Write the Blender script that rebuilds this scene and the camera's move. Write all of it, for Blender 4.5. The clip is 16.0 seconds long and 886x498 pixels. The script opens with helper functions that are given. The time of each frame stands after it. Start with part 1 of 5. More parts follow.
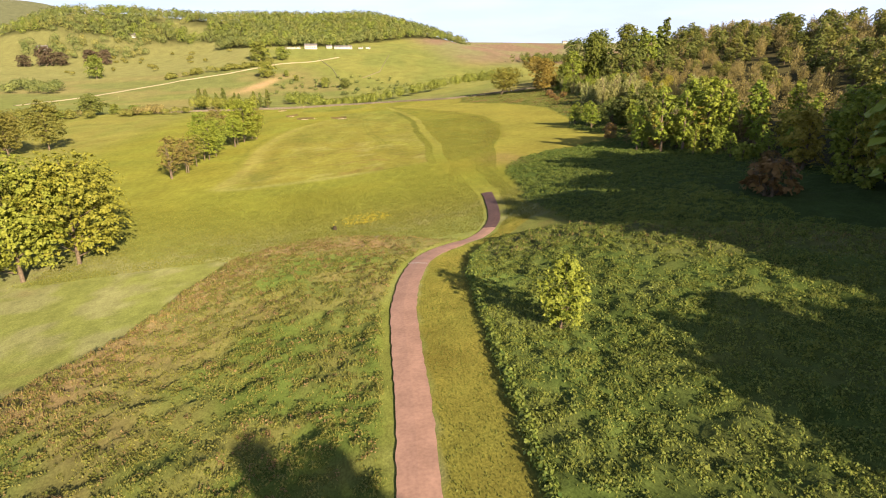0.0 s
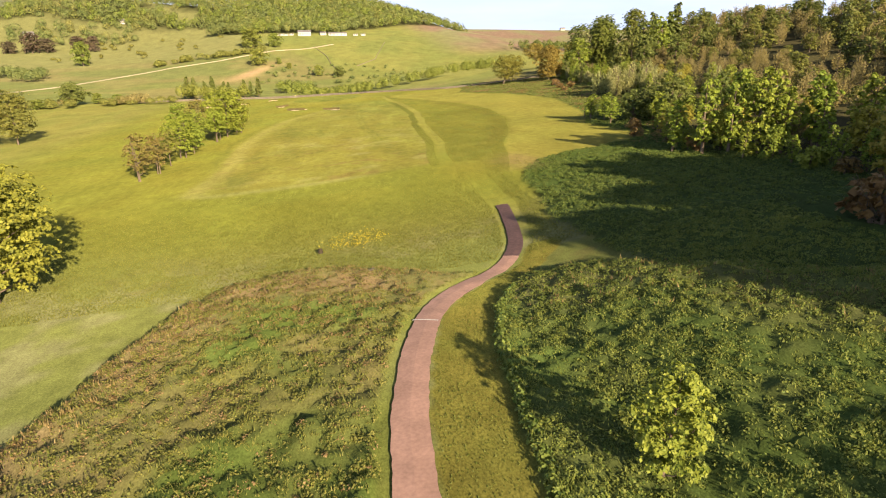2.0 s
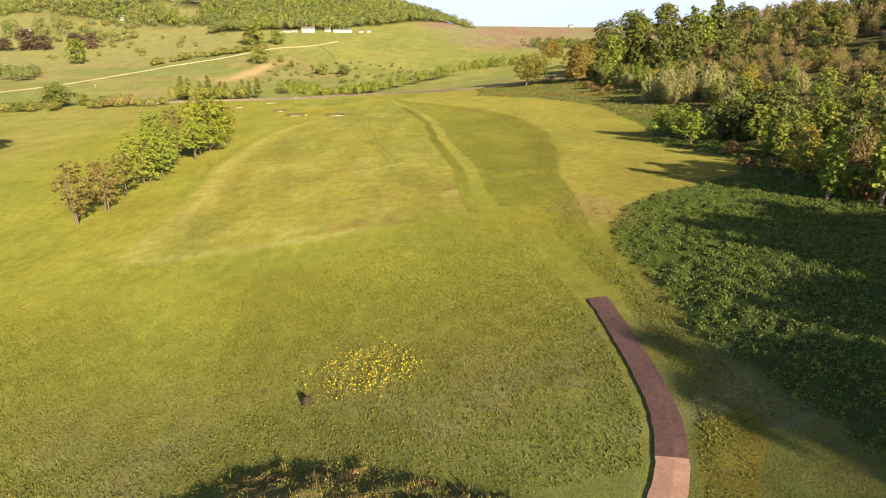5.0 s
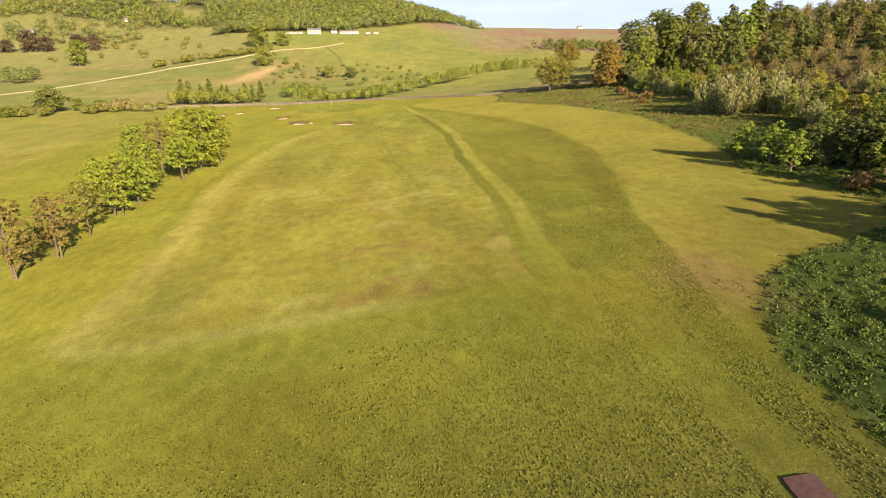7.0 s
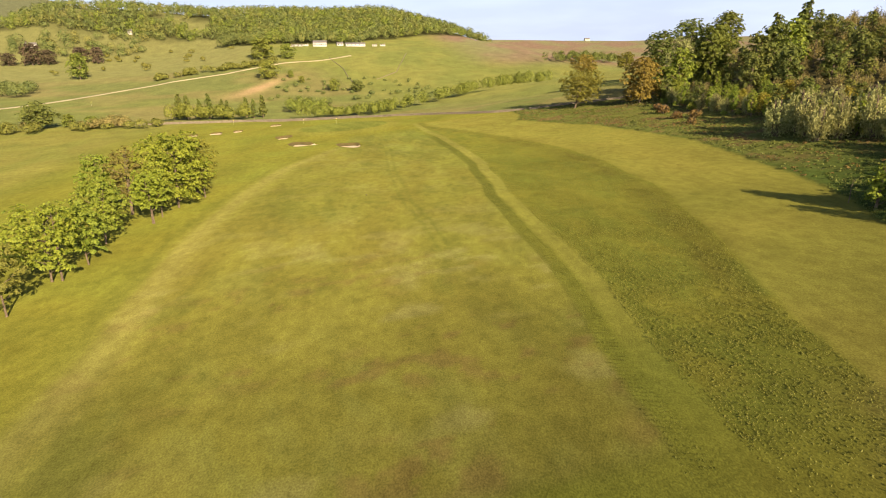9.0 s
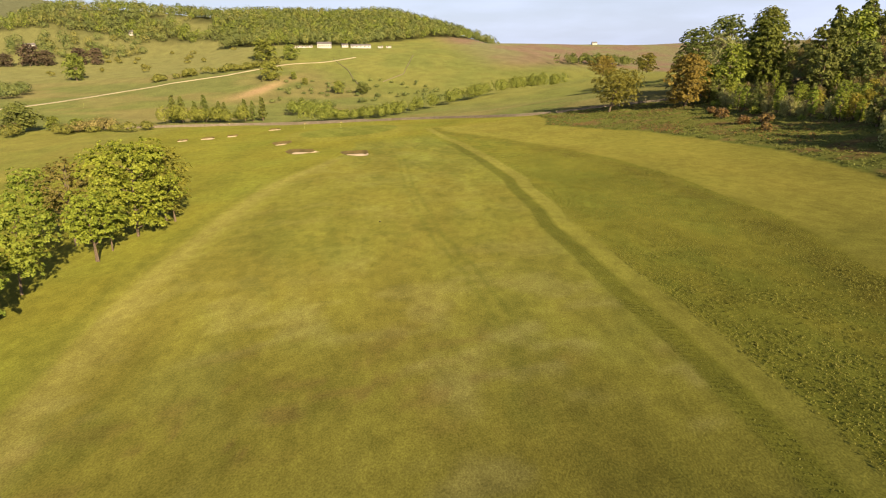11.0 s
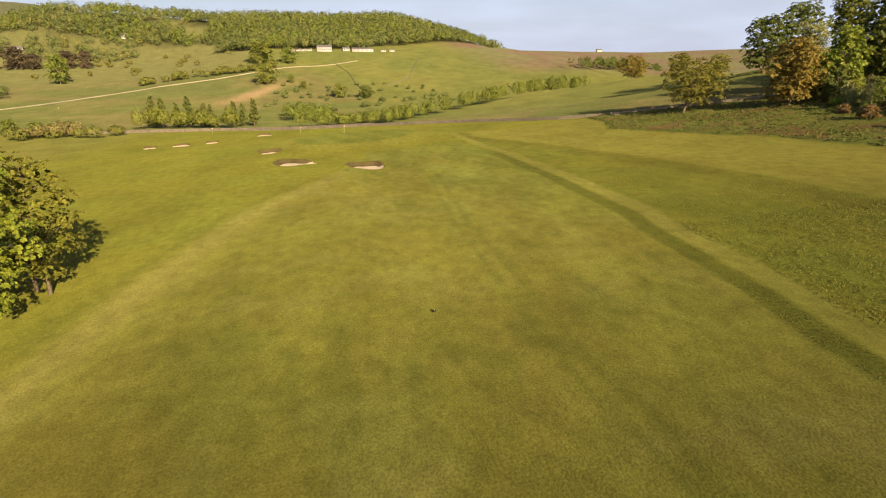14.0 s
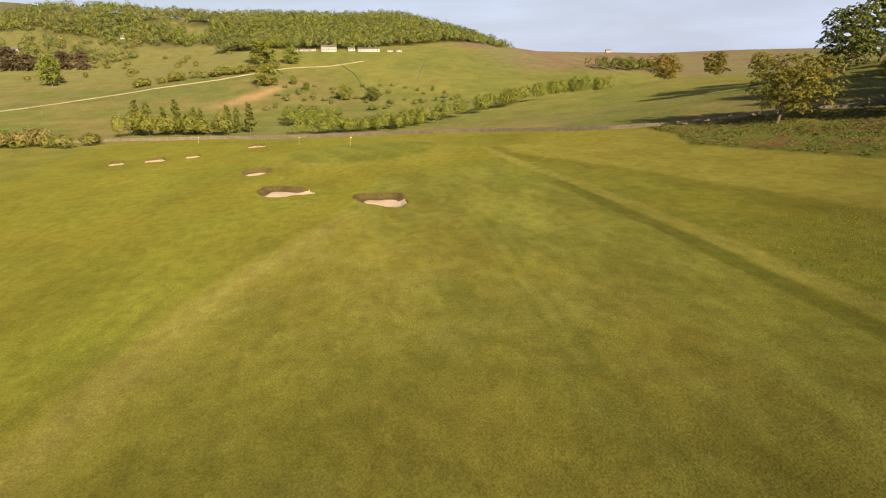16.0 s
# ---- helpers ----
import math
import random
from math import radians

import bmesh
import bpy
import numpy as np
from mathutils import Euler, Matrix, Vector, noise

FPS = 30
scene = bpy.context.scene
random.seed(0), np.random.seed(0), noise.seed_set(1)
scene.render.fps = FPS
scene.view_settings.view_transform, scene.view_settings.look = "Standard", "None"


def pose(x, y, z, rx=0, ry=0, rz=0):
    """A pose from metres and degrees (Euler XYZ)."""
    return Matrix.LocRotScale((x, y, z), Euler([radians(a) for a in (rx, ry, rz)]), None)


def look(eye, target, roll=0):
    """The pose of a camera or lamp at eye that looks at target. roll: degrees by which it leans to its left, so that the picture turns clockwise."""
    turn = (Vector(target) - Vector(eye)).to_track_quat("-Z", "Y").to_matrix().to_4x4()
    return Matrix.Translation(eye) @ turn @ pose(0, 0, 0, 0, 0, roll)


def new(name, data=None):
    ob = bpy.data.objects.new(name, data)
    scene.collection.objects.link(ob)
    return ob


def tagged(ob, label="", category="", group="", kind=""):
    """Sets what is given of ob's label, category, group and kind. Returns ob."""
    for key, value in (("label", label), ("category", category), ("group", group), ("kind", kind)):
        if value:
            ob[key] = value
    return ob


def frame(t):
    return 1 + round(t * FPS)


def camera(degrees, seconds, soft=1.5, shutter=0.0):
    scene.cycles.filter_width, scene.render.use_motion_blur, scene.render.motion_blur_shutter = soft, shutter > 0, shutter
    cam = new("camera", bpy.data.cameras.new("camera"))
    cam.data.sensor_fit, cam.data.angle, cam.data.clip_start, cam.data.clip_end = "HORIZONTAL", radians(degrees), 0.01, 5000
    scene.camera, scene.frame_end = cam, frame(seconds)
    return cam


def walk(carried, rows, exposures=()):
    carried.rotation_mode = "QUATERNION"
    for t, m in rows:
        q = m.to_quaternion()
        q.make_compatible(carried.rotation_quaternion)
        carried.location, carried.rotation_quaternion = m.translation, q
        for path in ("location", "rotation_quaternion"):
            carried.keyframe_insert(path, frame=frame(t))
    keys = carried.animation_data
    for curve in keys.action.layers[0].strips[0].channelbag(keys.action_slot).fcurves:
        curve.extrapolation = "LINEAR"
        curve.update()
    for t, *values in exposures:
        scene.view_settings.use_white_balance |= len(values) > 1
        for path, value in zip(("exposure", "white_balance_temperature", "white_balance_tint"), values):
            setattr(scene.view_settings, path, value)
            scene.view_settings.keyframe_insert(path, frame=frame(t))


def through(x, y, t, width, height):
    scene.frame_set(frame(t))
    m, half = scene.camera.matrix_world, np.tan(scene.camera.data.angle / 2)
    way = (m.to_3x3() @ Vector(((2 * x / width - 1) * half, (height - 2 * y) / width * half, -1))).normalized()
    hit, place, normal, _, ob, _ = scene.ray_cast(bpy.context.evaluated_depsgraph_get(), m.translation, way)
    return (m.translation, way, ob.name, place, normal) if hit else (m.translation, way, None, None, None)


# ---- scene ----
import collections

cam = camera(74.02, 16.0, soft=1.1)
PATH = [
    (0, pose(-0.00, 0.10, 22.00, 72.18, 0, -11.56) @ pose(0, 0, 0, 0, 0, -0.64)),
    (0.5, pose(0.80, 3.79, 21.89, 72.02, 0, -11.81) @ pose(0, 0, 0, 0, 0, -0.61)),
    (1, pose(1.37, 7.61, 21.88, 71.84, 0, -11.99) @ pose(0, 0, 0, 0, 0, -0.59)),
    (1.5, pose(1.76, 11.54, 21.89, 71.45, 0, -12.07) @ pose(0, 0, 0, 0, 0, -0.54)),
    (2, pose(1.69, 15.57, 21.91, 71.06, 0, -11.95) @ pose(0, 0, 0, 0, 0, -0.58)),
    (2.5, pose(1.76, 19.88, 21.91, 70.92, 0, -11.84) @ pose(0, 0, 0, 0, 0, -0.60)),
    (3, pose(2.36, 24.81, 21.90, 71.10, 0, -11.77) @ pose(0, 0, 0, 0, 0, -0.59)),
    (3.5, pose(2.95, 30.22, 22.02, 71.07, 0, -11.66) @ pose(0, 0, 0, 0, 0, -0.63)),
    (4, pose(3.40, 35.89, 22.10, 71.03, 0, -11.58) @ pose(0, 0, 0, 0, 0, -0.63)),
    (4.2, pose(3.39, 38.24, 22.18, 70.93, 0, -11.65) @ pose(0, 0, 0, 0, 0, -0.53)),
    (6.3, pose(3.70, 61.45, 22.25, 70.77, 0, -11.19) @ pose(0, 0, 0, 0, 0, -0.60)),
    (6.5, pose(3.55, 63.72, 22.25, 70.80, 0, -11.18) @ pose(0, 0, 0, 0, 0, -0.59)),
    (7, pose(3.37, 69.38, 22.40, 70.95, 0, -10.97) @ pose(0, 0, 0, 0, 0, -0.52)),
    (7.5, pose(3.35, 75.14, 22.62, 71.24, 0, -10.69) @ pose(0, 0, 0, 0, 0, -0.58)),
    (8, pose(3.64, 81.19, 22.69, 71.57, 0, -10.63) @ pose(0, 0, 0, 0, 0, -0.52)),
    (8.5, pose(4.00, 87.47, 22.66, 71.83, 0, -10.55) @ pose(0, 0, 0, 0, 0, -0.60)),
    (9, pose(4.17, 93.76, 22.69, 72.03, 0, -10.46) @ pose(0, 0, 0, 0, 0, -0.62)),
    (9.5, pose(4.24, 99.93, 22.47, 72.24, 0, -10.42) @ pose(0, 0, 0, 0, 0, -0.58)),
    (9.7, pose(4.41, 102.50, 22.38, 72.18, 0, -10.27) @ pose(0, 0, 0, 0, 0, -0.70)),
    (11.8, pose(3.68, 130.93, 18.86, 72.82, 0, -10.08) @ pose(0, 0, 0, 0, 0, -0.31)),
    (12, pose(3.40, 133.68, 18.58, 72.94, 0, -10.14) @ pose(0, 0, 0, 0, 0, -0.45)),
    (12.5, pose(3.24, 140.87, 17.81, 73.04, 0, -10.16) @ pose(0, 0, 0, 0, 0, -0.36)),
    (13, pose(3.49, 148.18, 16.87, 73.09, 0, -10.28) @ pose(0, 0, 0, 0, 0, -0.30)),
    (13.5, pose(3.64, 155.49, 15.89, 73.14, 0, -10.37) @ pose(0, 0, 0, 0, 0, -0.24)),
    (14, pose(3.45, 163.52, 15.00, 73.17, 0, -10.22) @ pose(0, 0, 0, 0, 0, -0.25)),
    (14.5, pose(3.14, 171.34, 14.41, 73.21, 0, -9.70) @ pose(0, 0, 0, 0, 0, -0.22)),
    (15, pose(2.92, 179.50, 14.37, 73.30, 0, -9.45) @ pose(0, 0, 0, 0, 0, -0.29)),
    (15.5, pose(3.15, 188.10, 14.55, 73.27, 0, -9.54) @ pose(0, 0, 0, 0, 0, -0.33)),
    (16, pose(3.73, 197.73, 14.70, 73.27, 0, -9.76) @ pose(0, 0, 0, 0, 0, -0.31)),
]
EXPOSURES = [(0, 1.38, 6420, 13), (4, 1.42, 6420, 12), (7, 1.28, 6550, 11), (9, 1.14, 6700, 11), (12.5, 0.88, 6950, 12), (16, 0.8, 7000, 12)]
walk(cam, PATH, EXPOSURES)

# ---- light ----
SUN_EL, SUN_AZ = radians(20.5), math.atan2(0.28, -0.96)      # azimuth from +y towards +x, of the place of the sun
sun_way = Vector((math.sin(SUN_AZ) * math.cos(SUN_EL), math.cos(SUN_AZ) * math.cos(SUN_EL), math.sin(SUN_EL)))
sun_data = bpy.data.lights.new("sun", "SUN")
sun_data.energy, sun_data.angle, sun_data.color = 5.0, radians(0.55), (1.0, 0.80, 0.52)
sun = new("sun", sun_data)
sun.matrix_world = look(sun_way * 300, (0, 0, 0))
world = bpy.data.worlds.new("sky")
scene.world = world
world.use_nodes = True
wn = world.node_tree.nodes
sky_tex = wn.new("ShaderNodeTexSky")
sky_tex.sky_type, sky_tex.sun_disc = "NISHITA", False
sky_tex.sun_elevation, sky_tex.sun_rotation = SUN_EL, SUN_AZ
sky_tex.air_density, sky_tex.dust_density, sky_tex.ozone_density = 1.0, 2.2, 1.0
wl = world.node_tree.links
cloud_at, cloud, thin, veil = wn.new("ShaderNodeTexCoord"), wn.new("ShaderNodeTexNoise"), wn.new("ShaderNodeMapRange"), wn.new("ShaderNodeMix")
stretch = wn.new("ShaderNodeMapping")
stretch.inputs["Scale"].default_value = (1.5, 1.5, 7.0)
wl.new(cloud_at.outputs["Generated"], stretch.inputs["Vector"])
wl.new(stretch.outputs[0], cloud.inputs["Vector"])
cloud.inputs["Scale"].default_value, cloud.inputs["Detail"].default_value = 3.2, 7.0
thin.inputs["From Min"].default_value, thin.inputs["From Max"].default_value = 0.42, 0.75
thin.inputs["To Min"].default_value, thin.inputs["To Max"].default_value = 0.66, 0.9
wl.new(cloud.outputs["Fac"], thin.inputs["Value"])
veil.data_type = "RGBA"
parts_of, haze, both = wn.new("ShaderNodeSeparateXYZ"), wn.new("ShaderNodeMapRange"), wn.new("ShaderNodeMath")
wl.new(cloud_at.outputs["Generated"], parts_of.inputs[0])
wl.new(parts_of.outputs["Z"], haze.inputs["Value"])
haze.inputs["From Min"].default_value, haze.inputs["From Max"].default_value = 0.0, 0.45      # haze, thickest at the horizon
haze.inputs["To Min"].default_value, haze.inputs["To Max"].default_value = 1.0, 0.12
both.operation = "MULTIPLY"
wl.new(thin.outputs[0], both.inputs[0])
wl.new(haze.outputs[0], both.inputs[1])
wl.new(both.outputs[0], veil.inputs["Factor"])
wl.new(sky_tex.outputs[0], veil.inputs["A"])
veil.inputs["B"].default_value = (8.8, 10.2, 13.9, 1)
wl.new(veil.outputs["Result"], wn["Background"].inputs[0])
wn["Background"].inputs[1].default_value = 0.05

# ---- helpers of this place ----
rng = np.random.default_rng(7)


def ss(v):
    v = np.clip(v, 0.0, 1.0)
    return v * v * (3 - 2 * v)


def hash01(i, j, seed):
    v = np.sin(i * 127.1 + j * 311.7 + seed * 74.7) * 43758.5453
    return v - np.floor(v)


def vnoise(x, y, seed=0):
    """Smooth value noise, 0 to 1, one cell a metre."""
    i, j = np.floor(x), np.floor(y)
    u, v = ss(x - i), ss(y - j)
    a = hash01(i, j, seed) * (1 - u) + hash01(i + 1, j, seed) * u
    b = hash01(i, j + 1, seed) * (1 - u) + hash01(i + 1, j + 1, seed) * u
    return a * (1 - v) + b * v


def fbm(x, y, seed=0):
    return (vnoise(x, y, seed) + 0.5 * vnoise(2.1 * x, 2.1 * y, seed + 3) + 0.25 * vnoise(4.3 * x, 4.3 * y, seed + 5)) / 1.75


# ---- the lie of the land ----
NEAR = (3.243, 10.016, -2.941, -0.39, -2.354, 0.248, -0.03, 0.715, 0.287, 1.255)
KNOLLS = ((8, 28, 24, 0.639), (-2, 90, 14, -2.46), (24, 106, 20, 0.592), (20, 66, 12, -2.567), (-30, 70, 18, -0.211), (35, 60, 16, 1.708), (24, 90, 9, -1.453))
BROW_X = (-60, -22, -17, -15, -13.6, -12.1, -10.7, -8.4, -5.6, -1.7, 3, 8, 15, 22, 26, 29, 36, 60)     # the mound's far brow
BROW_Y = (25, 36, 43, 48, 54, 58.5, 63.5, 67, 70, 71.5, 70.5, 67.5, 63, 59, 57, 52, 44, 30)
BUNKERS = (  # x, y, half length, half width, turn, depth
    (-5.8, 297.4, 5.6, 3.1, -0.62, 0.75), (9.6, 281.8, 5.2, 2.6, -0.95, 0.75), (-13.8, 324.5, 2.8, 2.6, -0.6, 0.7),
    (-54.5, 364.0, 1.9, 1.9, 0.2, 0.3), (-45.3, 366.5, 2.5, 1.8, 0.2, 0.3), (-36.8, 370.0, 1.9, 1.6, 0.2, 0.3), (-22.0, 390.0, 2.6, 1.6, 0.0, 0.3))


def bunker_level(x, y, b):
    """0 at the middle of a bunker, 1 on its rim."""
    dx, dy = x - b[0], y - b[1]
    c, s = math.cos(b[4]), math.sin(b[4])
    u, v = (c * dx + s * dy) / b[2], (-s * dx + c * dy) / b[3]
    wob = 1 + 0.16 * np.sin(3 * np.arctan2(v, u) + b[0]) + 0.08 * np.sin(5 * np.arctan2(v, u) + b[1])
    return np.hypot(u, v) / wob


def near_land(x, y):
    x, y = np.clip(x, -110, 230), np.clip(y, -30, 430)
    u, v = x / 100, y / 100
    terms = (1, u, v, u * u, u * v, v * v, v ** 3, u * u * v, u * v * v, u ** 3)
    z = sum(c * t for c, t in zip(NEAR, terms))
    for a, b, s, h in KNOLLS:
        z = z + h * np.exp(-((x - a) ** 2 + (y - b) ** 2) / (2 * s * s))
    brow = np.interp(x, BROW_X, BROW_Y)
    return z + 0.8 * (1 - ss((y - brow) / 5.5)) * (1 - 0.55 * np.exp(-((x - 16) / 4) ** 2))


def far_land(x, y):
    lift = 0.42 + 0.58 * ss((x + 300) / 260)
    z = -13 + 60 * ss((y - 545) / 570) * lift
    z = z + 26 * ss((x - 20) / 220) * (1 - ss((y - 520) / 170))
    z = z + 40 * ss((y - 1150) / 1300)
    z = z + 58 * np.exp(-((y - 1400) / 190) ** 2) * ss((390 - x) / 290) * ss((x + 760) / 300) * (1 + 0.75 * ss((-x - 40) / 330))
    z = z + 175 * np.exp(-((x + 980) / 420) ** 2 - ((y - 2350) / 560) ** 2)
    z = z - 34 * ss((x - 240) / 300) * ss((y - 700) / 300) * (1 - ss((y - 1500) / 700))
    z = z - 8 * ss((x - 420) / 700) * ss((y - 1200) / 700) + 24 * np.exp(-((x - 1900) / 500) ** 2 - ((y - 2600) / 600) ** 2)
    if np.max(y) > 600:
        z = z + 7 * (fbm(x / 130, y / 130, 2) - 0.5) * ss((y - 600) / 300)
    return z


def land(x, y):
    x, y = np.asarray(x, float), np.asarray(y, float)
    w = np.maximum(ss((y - 395 + 0.25 * x) / 110), ss((-x - 85) / 110))
    z = near_land(x, y) * (1 - w) if w.min() < 1 else 0 * x
    if w.max() > 0:
        z = z + far_land(x, y) * w
    # the raised green
    z = z + 1.7 * np.exp(-(((x - 9) / 23) ** 2 + ((y - 343) / 26) ** 2) ** 2)
    for b in BUNKERS:
        if not np.any((np.abs(x - b[0]) < 12) & (np.abs(y - b[1]) < 12)):
            continue
        r = bunker_level(x, y, b)
        back = ss(((y - b[1]) / b[3] + 0.3) / 1.0)
        z = z - b[5] * (1 - 0.45 * back) * (1 - ss((r - 0.72 - 0.16 * back) / (0.3 - 0.14 * back))) + 0.5 * back * np.exp(-((r - 1.15) / 0.2) ** 2)
    return z


def land1(x, y):
    return float(land(np.array([x]), np.array([y]))[0])


# centre line of the buggy path, and the line where the rough begins beside its mown verge
PATH_Y = (-40, 0, 19.5, 27.3, 33, 41, 48, 55, 60, 64, 68, 73, 80, 87, 90)
PATH_X = (-3.0, 0.8, 2.9, 3.9, 4.4, 5.2, 6.7, 8.9, 11.6, 15.0, 19.4, 22.2, 24.0, 25.4, 25.9)
VERGE_Y = (-40, 0, 18, 26, 38, 47, 55, 60, 64, 70)
VERGE_X = (2.6, 6.0, 7.9, 8.9, 10.4, 11.8, 14.2, 17.0, 20.5, 26.0)
PATH_HALF = 0.98


def off_path(x, y):
    """Metres from the path's middle line, to its right positive."""
    dx = x - np.interp(y, PATH_Y, PATH_X)
    slope = (np.interp(y + 1, PATH_Y, PATH_X) - np.interp(y - 1, PATH_Y, PATH_X)) / 2
    return dx / np.sqrt(1 + slope ** 2)


# mown lines of the fairway: its right edge, the outer edge of the thick semi-rough, and the pale band along its left edge
EDGE_Y, EDGE_X = (88, 112, 124, 130, 143, 152, 164, 178, 189, 198, 207, 215, 223, 247, 281, 300), (14, 20.3, 21.6, 22.5, 25, 26.2, 27, 28.3, 29, 30.8, 31.6, 32.3, 33.8, 34.8, 35.2, 34)
SEMI_Y, SEMI_X = (88, 104, 118, 131, 142, 153, 164, 178, 190, 205, 225, 238, 250, 268, 290, 310, 322), (30, 31.5, 35.8, 39, 43.3, 47.5, 50.5, 55, 56.2, 58.7, 59.3, 58.3, 56.5, 54, 49.5, 44, 41)
BAND_Y, BAND_X = (108, 118, 125, 134, 146, 164, 182, 200, 216, 231, 246, 255, 270, 285, 300), (-20, -20, -19.4, -17.6, -16.9, -17.2, -17.3, -15.4, -14, -11, -7.6, -4, 2.5, 8, 12)
SCRUB_Y = (80, 90, 97, 104, 110, 113, 117, 122, 147, 156, 172, 216, 260, 303, 318, 345)
SCRUB_X = (28, 30.8, 30.8, 33.3, 39.6, 46.6, 60, 64, 64, 68.5, 74, 84, 82, 70, 76, 80)


def rough_mask(x, y):
    """1 where the grass is left long."""
    m = 1 - ss((y - np.interp(x, BROW_X, BROW_Y) - 3) / 2.5)
    verge = (x > np.interp(y, PATH_Y, PATH_X) - 1.7) & (x < np.interp(y, VERGE_Y, VERGE_X))
    m = np.where(verge & (y < 74), 0.0, m)
    edge = np.interp(y, SCRUB_Y, SCRUB_X)
    right = ss((x - edge + 1.2 * (fbm(x / 3, y / 3, 8) - 0.5)) / 1.2) * (y > 40)
    return np.maximum(m, right)


def hummocks(x, y):
    """Height of the tussocky lumps in the long grass."""
    return 0.78 * (fbm(x / 0.85, y / 0.85, 4) - 0.45) + 0.3 * (fbm(x / 2.6, y / 2.6, 6) - 0.5)


def cover(x, y):
    """The colour of the ground's plants, with shade and haze painted in at places."""
    n1, n2, n3 = fbm(x / 14, y / 14, 21), fbm(x / 4.5, y / 4.5, 22), fbm(x / 45, y / 60, 23)
    col = lambda r, g, b: np.array([r, g, b])[None, :]
    mix = lambda a, b, w: a * (1 - w[:, None]) + b * w[:, None]
    c = mix(col(0.20, 0.19, 0.030), col(0.165, 0.19, 0.030), n1)                       # semi rough
    near_l = ss((95 - y) / 25)
    c = mix(c, mix(col(0.175, 0.205, 0.045), col(0.225, 0.235, 0.085), ss((n2 - 0.45) / 0.2)), near_l * 0.7)
    fl, fr, sr = np.interp(y, BAND_Y, BAND_X), np.interp(y, EDGE_Y, EDGE_X), np.interp(y, SEMI_Y, SEMI_X)
    wob = 1.2 * (n2 - 0.5)
    on = (y > 80) & (y < 335)
    outer = ss((x - sr + wob + 0.4) / 0.9) * on * ss((y - 100) / 16)
    c = mix(c, mix(col(0.235, 0.215, 0.044), col(0.205, 0.208, 0.040), n1), outer * 0.9)
    dark = ss((x - fr - 4.0 + wob) / 1.2) * (1 - ss((x - sr + wob + 0.4) / 0.9)) * on * ss((y - 106) / 22)
    c = mix(c, mix(col(0.178, 0.178, 0.029), col(0.138, 0.158, 0.026), ss((fbm(x / 3.5, y / 9, 24) - 0.3) / 0.35)), dark * (0.55 + 0.4 * ss((n1 - 0.35) / 0.3)) * (1 - 0.3 * ss((y - 150) / 60)))
    rim = np.exp(-((x - sr + 2.6 + 2 * wob) / 2.2) ** 2) * on * ss((y - 125) / 20)           # darkest along its outer edge
    c = mix(c, col(0.125, 0.118, 0.022), rim * (0.4 + 0.4 * ss((n2 - 0.35) / 0.3)))
    front = 116.3 + 0.05 * np.maximum(0, -14 - x) ** 2
    fair = ss((x - fl + 2.4 + wob) / 1.2) * (1 - ss((x - fr + 0.4 * wob) / 0.6)) * ss((y - front + 1.5 * wob) / 3) * (1 - ss((y - 300) / 16))
    c = mix(c, mix(mix(col(0.196, 0.192, 0.036), col(0.189, 0.193, 0.036), ss((y - 165) / 45)), col(0.168, 0.194, 0.036), ss((n3 - 0.3) / 0.4)), fair)
    mow = np.sin((x - fl) * 2 * np.pi / 7.5 + 1.1 * np.sin(y / 23)) * ss((x - fl) / 3)            # passes of the mower
    c = c * (1 + 0.05 * mow * fair)[:, None]
    swirl = ss((fbm((x + 0.35 * y) / 2.6, (y - 0.2 * x) / 7.5, 48) - 0.46) / 0.2) * ss((fbm(x / 22, y / 30, 49) - 0.38) / 0.2)
    c = mix(c, col(0.205, 0.222, 0.055), fair * swirl * 0.35)
    c = mix(c, col(0.185, 0.148, 0.032), fair * ss((fbm(x / 8, y / 18, 47) - 0.46) / 0.2) * 0.2)
    blot = ss((fbm(x / 3, y / 9, 41) - 0.50) / 0.16) * ss((fbm(x / 13, y / 17, 42) - 0.38) / 0.2)
    c = mix(c, col(0.122, 0.138, 0.026), fair * blot * 0.45)
    # pale dewy patches, with some of the sun's bright spot painted in
    dew_glare = ss((fbm(x / 5.5, y / 3.2, 43) - 0.5) / 0.2) * ss((fbm(x / 16, y / 12, 44) - 0.42) / 0.2)
    c = mix(c, col(0.27, 0.258, 0.09), fair * dew_glare * 0.5 * (1 - 0.7 * ss((y - 150) / 40)))
    scuff = ss((fbm(x / 2.2, y / 1.6, 45) - 0.54) / 0.12) * ss((fbm(x / 12, y / 9, 46) - 0.42) / 0.2)
    c = mix(c, col(0.17, 0.122, 0.042), np.maximum(fair * (1 - 0.85 * ss((y - 145) / 30)), near_l * 0.5) * scuff * 0.55)
    arc = np.exp(-((y - front - 0.8) / 1.3) ** 2) * ss((x + 23) / 4) * (1 - ss((x - 5) / 9))
    c = mix(c, col(0.25, 0.258, 0.085), arc * 0.55)
    sweep = np.exp(-((y - front + 5.5) / 3.0) ** 2) * ss((x + 16) / 6) * (1 - ss((x - 14) / 6))
    c = mix(c, col(0.150, 0.172, 0.030), sweep * 0.5)
    pale = np.exp(-((x - fl) / 2.1) ** 2) * on * ss((y - 116) / 6) * (1 - ss((y - 262) / 24))
    c = mix(c, col(0.255, 0.240, 0.066), pale * 0.6)
    seam = np.exp(-((x - fl + 3.6) / 1.2) ** 2) * on * ss((y - 135) / 20) * (1 - ss((y - 255) / 30))
    c = mix(c, col(0.145, 0.152, 0.027), seam * 0.55)
